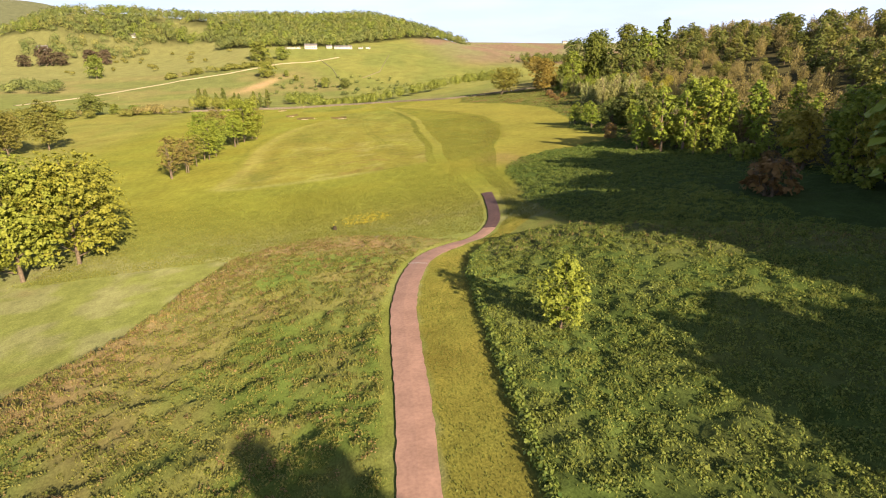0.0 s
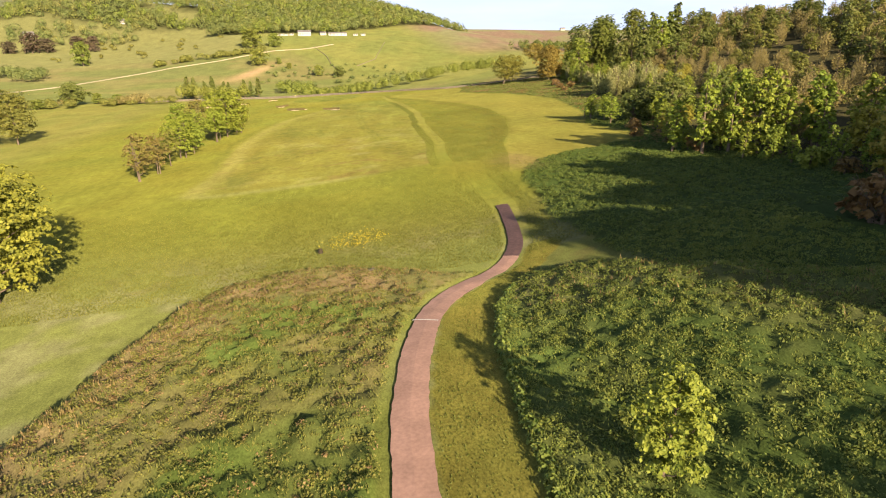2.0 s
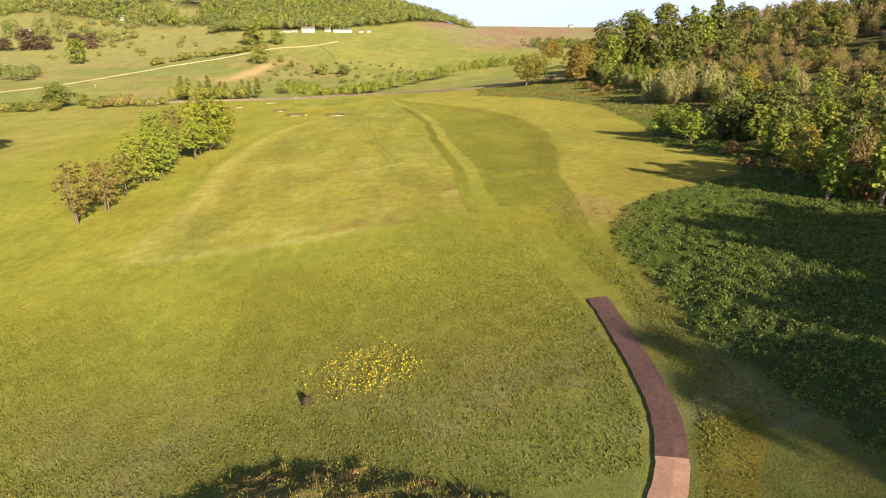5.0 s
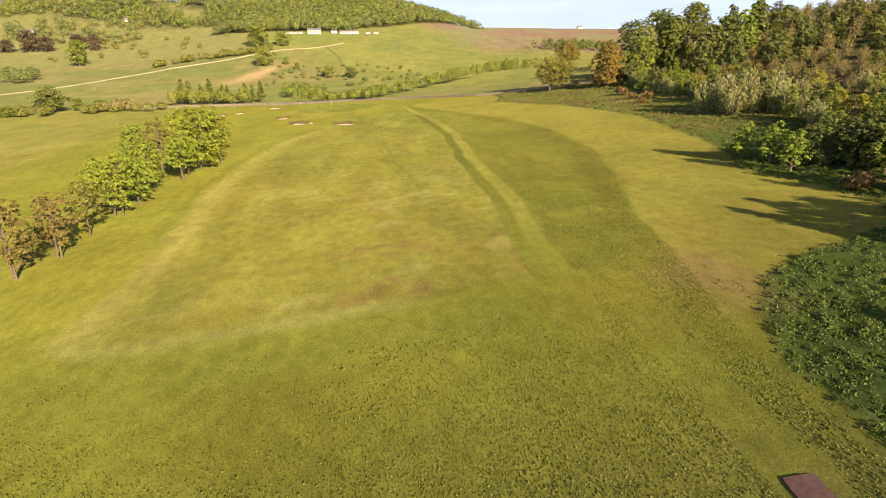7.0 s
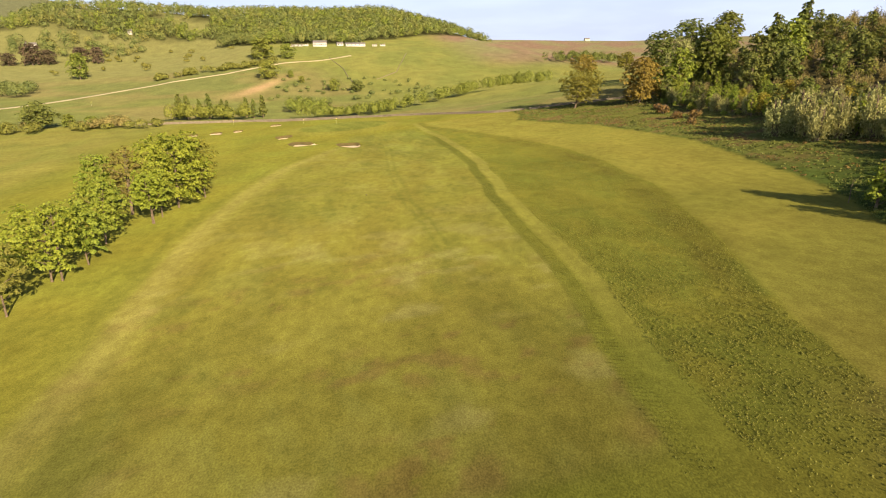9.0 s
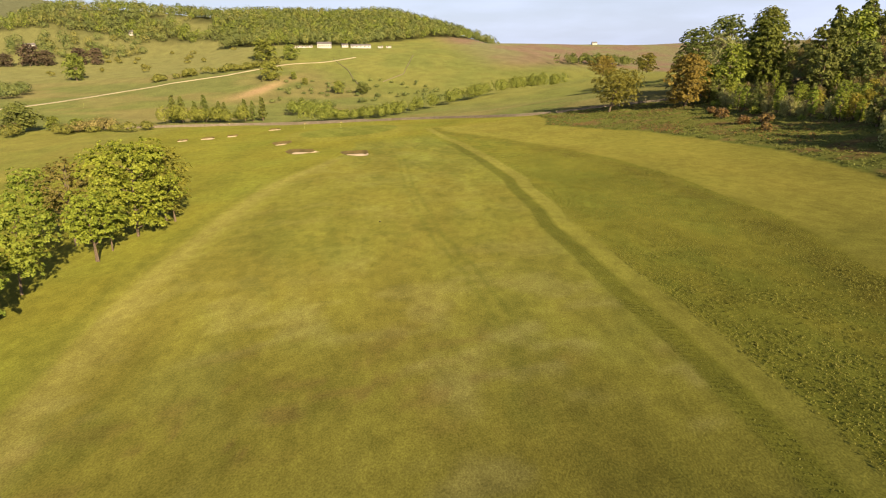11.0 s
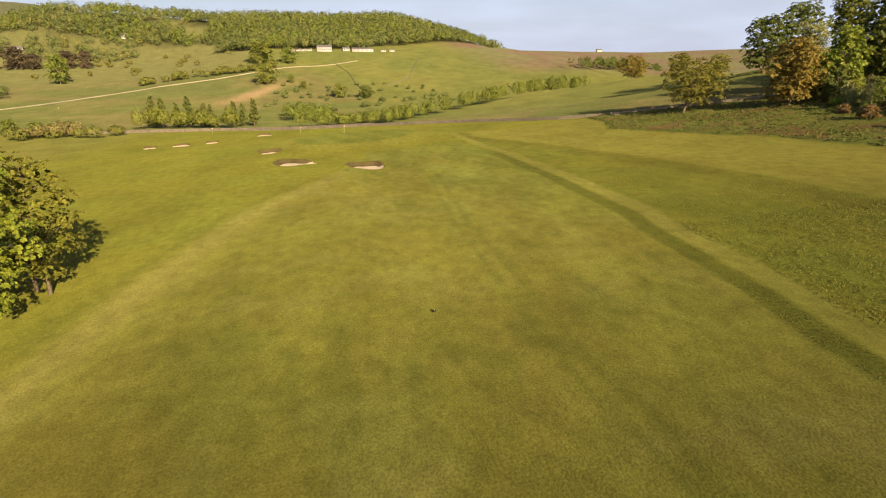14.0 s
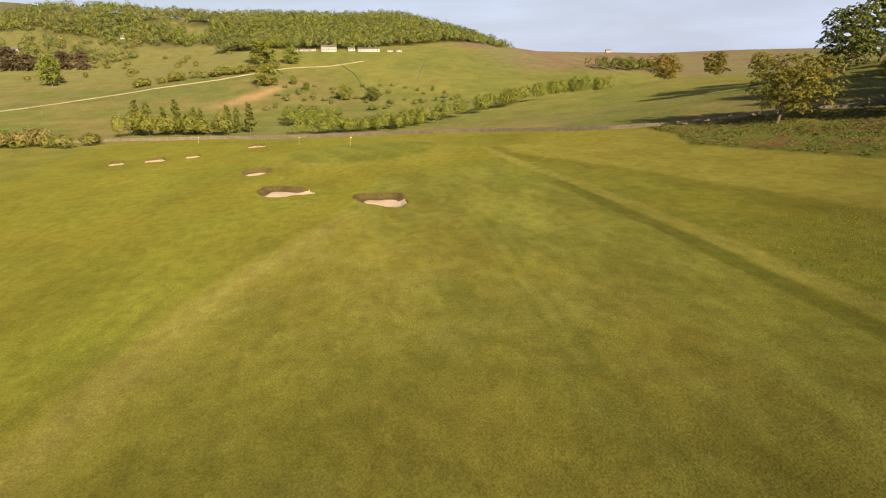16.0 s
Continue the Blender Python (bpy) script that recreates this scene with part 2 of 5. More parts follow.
    pale = ss((x - fr - 2.0) / 0.4) * (1 - ss((x - fr - 4.3) / 0.5)) * on * ss((y - 114) / 34)
    c = mix(c, col(0.218, 0.216, 0.048), pale * (0.55 + 0.3 * ss((y - 180) / 40)))
    seam = ss((x - fr + 0.1) / 0.4) * (1 - ss((x - fr - 1.9) / 0.4)) * on * ss((y - 110) / 40) * (1 - ss((y - 275) / 25))
    c = mix(c, col(0.096, 0.108, 0.020), seam * (0.5 + 0.35 * n2) * (0.55 + 0.45 * ss((y - 150) / 40)))
    for k in (-1, 1):                                                                    # wheel marks
        track = np.exp(-((x - np.interp(y, (176, 190, 208, 226, 245, 262), (17.0, 16.1, 16.5, 17.0, 18.3, 19.8)) - k * 0.75) / 0.3) ** 2) * ss((y - 150) / 20) * (1 - ss((y - 262) / 15))
        c = mix(c, col(0.125, 0.142, 0.025), track * 0.45)
    g = ((x - 9) / 20) ** 2 + ((y - 343) / 23) ** 2
    c = mix(c, col(0.205, 0.205, 0.038), 1 - ss((g - 1.15) / 0.5))
    stripes = 0.5 + 0.5 * np.tanh(4 * np.sin((x + 0.3 * y) / 1.3))
    c = mix(c, mix(col(0.148, 0.170, 0.031), col(0.168, 0.188, 0.036), stripes), (1 - ss((g - 0.75) / 0.1)))
    # long grass, and brown tops on the brow
    rough = rough_mask(x, y)
    rc = mix(col(0.125, 0.175, 0.028), col(0.20, 0.205, 0.045), ss((n2 - 0.35) / 0.4))
    rc = mix(rc, col(0.23, 0.165, 0.06), ss((n1 - 0.48) / 0.2) * 0.45 * (off_path(x, y) < 0))
    rc = mix(rc, col(0.24, 0.16, 0.07), np.exp(-((y - np.interp(x, BROW_X, BROW_Y) + 3) / 6) ** 2) * ss((n2 - 0.25) / 0.4) * 0.6)
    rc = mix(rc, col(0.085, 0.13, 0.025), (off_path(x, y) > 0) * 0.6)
    rc = mix(rc, col(0.060, 0.092, 0.020), ss((y - np.interp(x, BROW_X, BROW_Y) + 2) / 8) * (x > 20) * 0.8)          # rank weeds below the wood, the wood's shade painted into their colour
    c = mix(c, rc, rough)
    strip = (1 - ss((np.abs(off_path(x, y) + 1.35) - 0.35) / 0.3)) * (y < 70)
    c = mix(c, col(0.20, 0.235, 0.035), strip * 0.6)
    verge = ss((off_path(x, y) - 1.0) / 0.2) * (x < np.interp(y, VERGE_Y, VERGE_X)) * (y < 72)
    c = mix(c, mix(col(0.23, 0.195, 0.03), col(0.21, 0.22, 0.032), n2), verge.astype(float))
    bare = np.exp(-((x - 35) / 4) ** 2 - ((y - 112) / 7) ** 2)
    c = mix(c, col(0.225, 0.17, 0.07), ss(bare * n2 * 2.4) * 0.6)
    # scrub with bracken beyond the scrub line, further on
    edge = np.interp(y, SCRUB_Y, SCRUB_X)
    sc = ss((x - edge) / 3) * ss((y - 165) / 30) * (1 - ss((y - 352 + 0.9 * (x - 76)) / 8))
    c = mix(c, mix(mix(col(0.105, 0.130, 0.030), col(0.155, 0.16, 0.038), n1), col(0.16, 0.105, 0.045), ss((n2 - 0.52) / 0.15) * 0.75), sc)
    wood_edge = np.interp(y, WOOD_Y, WOOD_X)                                               # leaf litter under the trees, coloured dark to carry their shade
    litter_shade = ss((x - wood_edge - 1) / 4) * ss((y - 20) / 20) * (1 - ss((y - 330) / 15)) * (1 - ss((x - 260) / 40))
    c = mix(c, mix(col(0.075, 0.062, 0.032), col(0.10, 0.095, 0.036), n2), litter_shade * 0.95)
    # beyond the wall: pasture, valley, hill and moor
    wall_y = np.interp(x, WALL_X, WALL_Y)
    out = ss((y - wall_y) / 2)
    fc = mix(col(0.20, 0.205, 0.045), col(0.165, 0.185, 0.04), ss((n3 - 0.35) / 0.3))
    fc = mix(fc, mix(col(0.20, 0.195, 0.062), col(0.17, 0.175, 0.055), n1), ss((y - 620) / 120) * ss((-40 - x) / 80) * 0.8)
    val = ss((x - 90 + 0.35 * (y - 600)) / -60) * ss((900 - y) / 100)
    fc = mix(fc, mix(col(0.130, 0.152, 0.038), col(0.19, 0.168, 0.055), ss((fbm(x / 60, y / 35, 31) - 0.45) / 0.2)), val * 0.75)
    moor = ss((x - 150) / 90) * ss((y - 770) / 120)
    moor = np.maximum(moor, ss((y - 1600) / 200))
    fc = mix(fc, mix(mix(col(0.215, 0.15, 0.082), col(0.20, 0.195, 0.075), ss((fbm(x / 70, y / 110, 33) - 0.38) / 0.2)), col(0.13, 0.14, 0.06), ss((60 - x) / 300)), moor)
    fc = mix(fc, col(0.40, 0.28, 0.12), np.exp(-((x + 60 - 0.36 * (y - 698)) / 10) ** 2 - ((y - 698) / 45) ** 2))
    fc = fc * np.array([1.08, 1.09, 1.34])[None, :]                                        # pale hill grass, lightened a little and shifted towards blue
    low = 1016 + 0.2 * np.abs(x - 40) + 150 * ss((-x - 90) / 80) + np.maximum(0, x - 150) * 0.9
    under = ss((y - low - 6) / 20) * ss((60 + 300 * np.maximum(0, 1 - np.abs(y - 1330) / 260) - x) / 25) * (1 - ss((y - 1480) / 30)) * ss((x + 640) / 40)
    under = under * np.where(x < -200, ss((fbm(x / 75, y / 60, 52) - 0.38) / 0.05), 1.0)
    fc = mix(fc, mix(col(0.055, 0.062, 0.024), col(0.08, 0.082, 0.03), n2), under * 0.95)       # floor of the hill wood, with the shade between crowns put into its colour
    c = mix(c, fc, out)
    left = ss((-x - 62) / 30) * (1 - out)
    c = mix(c, mix(col(0.205, 0.198, 0.052), col(0.17, 0.182, 0.045), ss((fbm(x / 9, y / 40, 35) - 0.35) / 0.3)), left * 0.8)
    # more blue in the near ground's colour, imitating a veil of glare
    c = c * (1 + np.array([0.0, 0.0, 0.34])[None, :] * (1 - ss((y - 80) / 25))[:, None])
    return c * np.array([0.575, 0.575, 0.62])[None, :]


WOOD_Y = (-70, -30, 0, 25, 40, 52, 64, 80, 98, 110, 131, 142, 158, 166, 185, 228, 263, 300, 340)     # the front of the wood
WOOD_X = (32, 36, 40, 46, 55, 59, 62, 64, 59, 62, 72, 77, 88, 93, 102, 110, 112, 122, 150)
WALL_X = (-900, -160, -45, -5, 19, 46.5, 73, 86, 105, 123, 160, 260, 900)
WALL_Y = (520, 470, 445, 421, 402, 377, 343, 333, 328, 313, 300, 285, 285)

# ---- materials ----
def mat(name, rough=0.9, spec=0.25):
    m = bpy.data.materials.new(name)
    m.use_nodes = True
    n, l = m.node_tree.nodes, m.node_tree.links
    b = n["Principled BSDF"]
    b.inputs["Roughness"].default_value = rough
    b.inputs["Specular IOR Level"].default_value = spec
    return m, n, l, b


def noise_node(n, l, scale, detail=4.0, along=1.0):
    """Noise in object space; along below 1 draws it out along y."""
    tc, t, mp = n.new("ShaderNodeTexCoord"), n.new("ShaderNodeTexNoise"), n.new("ShaderNodeMapping")
    t.inputs["Scale"].default_value, t.inputs["Detail"].default_value = scale, detail
    mp.inputs["Scale"].default_value = (1, along, 1)
    l.new(tc.outputs["Object"], mp.inputs["Vector"])
    l.new(mp.outputs[0], t.inputs["Vector"])
    return t.outputs["Fac"]


def vary(n, l, colour, fac, low, high):
    """Multiplies a colour by low to high as fac goes over its middle range."""
    r, mx = n.new("ShaderNodeMapRange"), n.new("ShaderNodeMix")
    r.inputs["From Min"].default_value, r.inputs["From Max"].default_value = 0.3, 0.7
    r.inputs["To Min"].default_value, r.inputs["To Max"].default_value = low, high
    l.new(fac, r.inputs["Value"])
    mx.data_type, mx.blend_type = "RGBA", "MULTIPLY"
    mx.inputs["Factor"].default_value = 1.0
    l.new(colour, mx.inputs["A"])
    l.new(r.outputs[0], mx.inputs["B"])
    return mx.outputs["Result"]


def bump(n, l, b, fac, strength, distance):
    p = n.new("ShaderNodeBump")
    p.inputs["Strength"].default_value, p.inputs["Distance"].default_value = strength, distance
    l.new(fac, p.inputs["Height"])
    l.new(p.outputs[0], b.inputs["Normal"])


def plain(name, colour, rough=0.85, grain=8.0, low=0.75, high=1.2, relief=0.02, spec=0.25, metal=0.0):
    m, n, l, b = mat(name, rough, spec)
    c = n.new("ShaderNodeRGB")
    c.outputs[0].default_value = (*colour, 1)
    f = noise_node(n, l, grain)
    out = vary(n, l, vary(n, l, c.outputs[0], f, low, high), noise_node(n, l, grain * 0.13, 2), 0.85, 1.12)
    l.new(out, b.inputs["Base Color"])
    b.inputs["Metallic"].default_value = metal
    bump(n, l, b, f, 0.6, relief)
    return m


def ground_material():
    m, n, l, b = mat("meadow", 1.0, 0.03)
    a = n.new("ShaderNodeAttribute")
    a.attribute_name = "cover"
    fine, mid, wide = noise_node(n, l, 9.0, 8, 0.7), noise_node(n, l, 0.8, 6, 0.6), noise_node(n, l, 0.09, 4, 0.6)
    tuft = noise_node(n, l, 2.6, 5, 0.75)
    c = vary(n, l, vary(n, l, vary(n, l, vary(n, l, a.outputs["Color"], fine, 0.72, 1.26), tuft, 0.92, 1.08), mid, 0.84, 1.15), wide, 0.86, 1.14)
    l.new(c, b.inputs["Base Color"])
    bump(n, l, b, fine, 0.7, 0.05)
    b.inputs["Diffuse Roughness"].default_value = 1.0
    return m


def leaf_material(name, c1, c2, through=0.35, patch=0.5):
    """Leaves, from one colour to another leaf by leaf and bough by bough, that let some light through."""
    m, n, l, b = mat(name, 0.6, 0.25)
    g, ob, mx = n.new("ShaderNodeNewGeometry"), n.new("ShaderNodeObjectInfo"), n.new("ShaderNodeMix")
    f = noise_node(n, l, patch, 3)
    add, r = n.new("ShaderNodeMath"), n.new("ShaderNodeMapRange")
    leafwise = n.new("ShaderNodeMath")
    leafwise.operation, leafwise.inputs[1].default_value = "MULTIPLY", 1.0 if patch > 0.1 else 0.3      # far crowns vary tree by tree
    l.new(g.outputs["Random Per Island"], leafwise.inputs[0])
    l.new(leafwise.outputs[0], add.inputs[0])
    l.new(f, add.inputs[1])
    r.inputs["From Min"].default_value, r.inputs["From Max"].default_value = (0.45, 1.15) if patch > 0.1 else (0.42, 0.88)
    l.new(add.outputs[0], r.inputs["Value"])
    mx.data_type = "RGBA"
    mx.inputs["A"].default_value, mx.inputs["B"].default_value = (*c1, 1), (*c2, 1)
    l.new(r.outputs[0], mx.inputs["Factor"])
    hs, hr = n.new("ShaderNodeHueSaturation"), n.new("ShaderNodeMapRange")
    hr.inputs["To Min"].default_value, hr.inputs["To Max"].default_value = 0.488, 0.512
    l.new(ob.outputs["Random"], hr.inputs["Value"])
    l.new(hr.outputs[0], hs.inputs["Hue"])
    l.new(mx.outputs["Result"], hs.inputs["Color"])
    t, ms = n.new("ShaderNodeBsdfTranslucent"), n.new("ShaderNodeMixShader")
    l.new(hs.outputs[0], b.inputs["Base Color"])
    l.new(hs.outputs[0], t.inputs["Color"])
    ms.inputs[0].default_value = through
    l.new(b.outputs[0], ms.inputs[1])
    l.new(t.outputs[0], ms.inputs[2])
    l.new(ms.outputs[0], n["Material Output"].inputs["Surface"])
    return m


MEADOW = ground_material()
GRASS = leaf_material("grass_blades", (0.125, 0.16, 0.027), (0.225, 0.215, 0.052), 0.35)
TURF = leaf_material("turf", (0.095, 0.115, 0.018), (0.165, 0.175, 0.032), 0.3)
TUFT = leaf_material("tuft_blades", (0.145, 0.155, 0.024), (0.23, 0.227, 0.044), 0.35)
STRAW = leaf_material("straw", (0.15, 0.10, 0.04), (0.27, 0.19, 0.08), 0.25)
LEAF = {
    "far": leaf_material("leaves_far", (0.092, 0.120, 0.036), (0.185, 0.205, 0.055), 0.15, 0.06),
    "fargold": leaf_material("leaves_far_light", (0.13, 0.15, 0.038), (0.225, 0.225, 0.058), 0.15, 0.06),
    "farbrown": leaf_material("leaves_far_brown", (0.070, 0.052, 0.034), (0.135, 0.100, 0.058), 0.15, 0.06),
    "olive": leaf_material("leaves_olive", (0.11, 0.125, 0.026), (0.22, 0.215, 0.045), 0.3),
    "spring": leaf_material("leaves_spring", (0.118, 0.145, 0.019), (0.258, 0.272, 0.038), 0.24),
    "umber": leaf_material("leaves_umber", (0.088, 0.076, 0.022), (0.205, 0.168, 0.046), 0.2),
    "mid": leaf_material("leaves_mid", (0.098, 0.132, 0.022), (0.22, 0.245, 0.042), 0.22, 0.15),
    "green": leaf_material("leaves_green", (0.112, 0.158, 0.020), (0.245, 0.282, 0.038), 0.24),
    "dark": leaf_material("leaves_dark", (0.075, 0.10, 0.02), (0.16, 0.185, 0.042), 0.25),
    "lime": leaf_material("leaves_lime", (0.108, 0.160, 0.018), (0.245, 0.295, 0.035), 0.22),
    "bronze": leaf_material("leaves_bronze", (0.155, 0.124, 0.025), (0.292, 0.230, 0.045)),
    "gold": leaf_material("leaves_gold", (0.22, 0.20, 0.028), (0.36, 0.32, 0.05)),
    "pale": leaf_material("leaves_pale", (0.185, 0.20, 0.06), (0.38, 0.385, 0.15)),
    "twig": leaf_material("twigs_brown", (0.125, 0.112, 0.036), (0.25, 0.21, 0.070), 0.15),
    "oak": leaf_material("leaves_oak", (0.115, 0.12, 0.02), (0.245, 0.235, 0.037), 0.3),
    "ash": leaf_material("leaves_ash", (0.08, 0.10, 0.017), (0.18, 0.195, 0.031), 0.25),
    # weed leaves below the wood, coloured darker to deepen its shade
    "shaded_weed": leaf_material("leaves_shaded_weed", (0.052, 0.086, 0.018), (0.135, 0.168, 0.032), 0.25),
    "weed": leaf_material("leaves_weeds", (0.085, 0.135, 0.027), (0.185, 0.215, 0.043), 0.3),
    "red": leaf_material("leaves_red", (0.16, 0.095, 0.035), (0.27, 0.17, 0.06)),
}
BARK = plain("bark", (0.15, 0.115, 0.08), 0.95, 6.0, 0.6, 1.3, 0.06)
TARMAC = plain("pink_tarmac", (0.385, 0.23, 0.172), 0.92, 5.0, 0.86, 1.12, 0.012)
# far end of the path: maroon tarmac with shade painted into its colour
SHADED_TARMAC = plain("shaded_tarmac", (0.105, 0.060, 0.054), 0.85, 3.0, 0.75, 1.2, 0.012, 0.25)
DARK_BROWN = plain("dark_brown", (0.045, 0.035, 0.022), 1.0, 9.0, 0.6, 1.4, 0.05)
SAND = plain("bunker_sand", (0.62, 0.50, 0.36), 0.95, 3.0, 0.86, 1.1, 0.03)
FACE = plain("bunker_turf", (0.105, 0.082, 0.032), 1.0, 5.0, 0.6, 1.4, 0.08)
STONE = plain("gritstone", (0.20, 0.168, 0.128), 0.95, 3.0, 0.6, 1.35, 0.06)
WHITE = plain("white_render", (0.43, 0.415, 0.385), 0.8, 0.8, 0.93, 1.05, 0.01)
SLATE = plain("slate_roof", (0.16, 0.15, 0.15), 0.8, 1.5, 0.75, 1.2, 0.03)
GLASS = plain("dark_pane", (0.03, 0.035, 0.04), 0.1, 1.0, 0.9, 1.1, 0.0, 0.5)
TRACK = plain("stone_track", (0.42, 0.36, 0.25), 0.95, 0.6, 0.85, 1.12, 0.03)
POST = plain("weathered_wood", (0.30, 0.26, 0.2), 0.9, 9.0, 0.7, 1.2, 0.01)
PALE_POST = plain("pale_post", (0.7, 0.66, 0.58), 0.8, 9.0, 0.85, 1.1, 0.005)
CLOTH = plain("yellow_cloth", (0.65, 0.55, 0.12), 0.8, 12.0, 0.9, 1.1, 0.004)
BLOSSOM = leaf_material("buttercups", (0.42, 0.34, 0.02), (0.55, 0.45, 0.03), 0.2)


# ---- mesh tools ----
def mesh_from(name, verts, faces, material=None, smooth=False):
    """A mesh out of arrays; faces all of one size."""
    verts, faces = np.asarray(verts, np.float32), np.asarray(faces, np.int32)
    me = bpy.data.meshes.new(name)
    me.vertices.add(len(verts))
    me.vertices.foreach_set("co", verts.ravel())
    k = faces.shape[1]
    me.loops.add(faces.size)
    me.loops.foreach_set("vertex_index", faces.ravel())
    me.polygons.add(len(faces))
    me.polygons.foreach_set("loop_start", np.arange(0, faces.size, k, dtype=np.int32))
    me.polygons.foreach_set("use_smooth", np.full(len(faces), smooth))
    me.update(calc_edges=True)
    me.validate()
    if material:
        me.materials.append(material)
    return me


def part(name, me, parent, label=""):
    ob = new(name, me)
    ob.parent = parent
    return tagged(ob, label=label)


def thing(name, place, label, category, group="", turn=0.0):
    ob = new(name)
    ob.empty_display_size = 0.3
    ob.matrix_basis = pose(*place, 0, 0, turn)
    return tagged(ob, label, category, group)


def tube(points, radii, sides=7):
    """Vertices and faces of a tapered tube along some points."""
    pts, vs, fs = [Vector(p) for p in points], [], []
    for i, p in enumerate(pts):
        d = (pts[min(i + 1, len(pts) - 1)] - pts[max(i - 1, 0)]).normalized()
        a = d.orthogonal().normalized()
        b = d.cross(a)
        for k in range(sides):
            t = 2 * math.pi * k / sides
            vs.append(p + (a * math.cos(t) + b * math.sin(t)) * radii[i])
    for i in range(len(pts) - 1):
        for k in range(sides):
            o, q = i * sides, (k + 1) % sides
            fs.append((o + k, o + q, o + sides + q, o + sides + k))
    return [tuple(v) for v in vs], fs


def joined(pieces):
    vs, fs, o = [], [], 0
    for v, f in pieces:
        vs.extend(v)
        fs.extend([tuple(i + o for i in q) for q in f])
        o += len(v)
    return vs, fs


def box(x0, y0, z0, x1, y1, z1):
    v = [(x, y, z) for z in (z0, z1) for x, y in ((x0, y0), (x1, y0), (x1, y1), (x0, y1))]
    return v, [(3, 2, 1, 0), (4, 5, 6, 7), (0, 1, 5, 4), (1, 2, 6, 5), (2, 3, 7, 6), (3, 0, 4, 7)]


def leaf_quads(centres, normals, size, r):
    """A bent four-cornered leaf spray at each centre."""
    n = len(centres)
    nrm = normals / np.linalg.norm(normals, axis=1, keepdims=True)
    a = np.cross(nrm, r.normal(size=(n, 3)))
    a /= np.linalg.norm(a, axis=1, keepdims=True) + 1e-9
    b = np.cross(nrm, a)
    s = size * r.uniform(0.55, 1.25, (n, 1))
    w = s * r.uniform(0.5, 0.9, (n, 1))
    v = np.stack([centres - a * s, centres - b * w + nrm * 0.15 * s, centres + a * s, centres + b * w + nrm * 0.15 * s], 1).reshape(-1, 3)
    return v, np.arange(4 * n).reshape(n, 4)


def crown_mesh(name, boughs, leaves, size, material, seed):
    """boughs: centres and radii of the clumps that make the crown; each bears domed sprays of leaves with gaps between."""
    r = np.random.default_rng(seed)
    cs, ns = [], []
    total = sum(b[3] ** 2 for b in boughs)
    for x, y, z, rad in boughs:
        k = max(6, int(leaves * rad ** 2 / total))
        m = max(5, min(int(7 * (rad / (3.2 * size)) ** 2), k // 14))
        d = r.normal(size=(m, 3))
        d /= np.linalg.norm(d, axis=1, keepdims=True)
        d[:, 2] = np.where(d[:, 2] < -0.35, d[:, 2] * 0.4, d[:, 2])
        hub = d * rad * r.uniform(0.6, 1.08, (m, 1)) * (1 + 0.18 * np.sin(5 * d[:, :1] + seed) * np.cos(4 * d[:, 1:2]))
        wide = 1.12 * rad / math.sqrt(m) * r.uniform(0.7, 1.3, m)
        pick = r.integers(0, m, k)
        nrm = d[pick] * 0.7 + np.array([0, 0, 0.75]) + 0.12 * r.normal(size=(k, 3))
        nrm /= np.linalg.norm(nrm, axis=1, keepdims=True)
        off = r.normal(size=(k, 3))
        off -= nrm * np.sum(off * nrm, 1, keepdims=True)
        off /= np.linalg.norm(off, axis=1, keepdims=True) + 1e-9
        q = np.sqrt(r.random(k)) * wide[pick]
        drop = 0.45 * q * q / wide[pick]
        cs.append(np.array([x, y, z]) + (hub[pick] + off * q[:, None] - np.array([0, 0, 1]) * drop[:, None]) * np.array([1, 1, 0.88]))
        ns.append(nrm + 0.5 * off * (q / wide[pick])[:, None] + 0.42 * r.normal(size=(k, 3)))
    v, f = leaf_quads(np.concatenate(cs), np.concatenate(ns), size, r)
    return mesh_from(name, v, f, material)


def plume_mesh(name, height, width, low, shoots, leaves, size, material, seed):
    """A crown of upright leafy shoots that spread a little towards their tips."""
    r = np.random.default_rng(seed)
    k = max(3, leaves // shoots)
    a, q = r.uniform(0, 2 * math.pi, shoots), np.sqrt(r.random(shoots))
    foot = np.stack([np.cos(a) * q * width * 0.30, np.sin(a) * q * width * 0.30, low + 0.25 * (height - low) * r.random(shoots)], 1)
    tip = np.stack([np.cos(a) * q * width * 0.52, np.sin(a) * q * width * 0.52, low + (height - low) * (1 - 0.42 * q * q) * r.uniform(0.72, 1.0, shoots)], 1)
    tip[:, :2] += r.normal(0, 0.05 * width, (shoots, 2))
    t = np.tile((np.arange(k) + 0.5) / k, shoots) + r.uniform(-0.5, 0.5, shoots * k) / k
    way = np.repeat(tip - foot, k, 0)
    c = np.repeat(foot, k, 0) + way * t[:, None] + r.normal(0, 1, (shoots * k, 3)) * (0.075 * width * (1.15 - t))[:, None]
    long = way / np.linalg.norm(way, axis=1, keepdims=True) + 0.42 * r.normal(size=way.shape)
    long /= np.linalg.norm(long, axis=1, keepdims=True)
    side = np.cross(long, r.normal(size=way.shape))
    side /= np.linalg.norm(side, axis=1, keepdims=True) + 1e-9
    h = size * r.uniform(0.6, 1.3, (len(c), 1))
    w = h * r.uniform(0.32, 0.55, (len(c), 1))
    v = np.stack([c - long * h, c - side * w, c + long * h, c + side * w], 1).reshape(-1, 3)
    return mesh_from(name, v, np.arange(4 * len(c)).reshape(-1, 4), material)


TREE_KINDS = {}


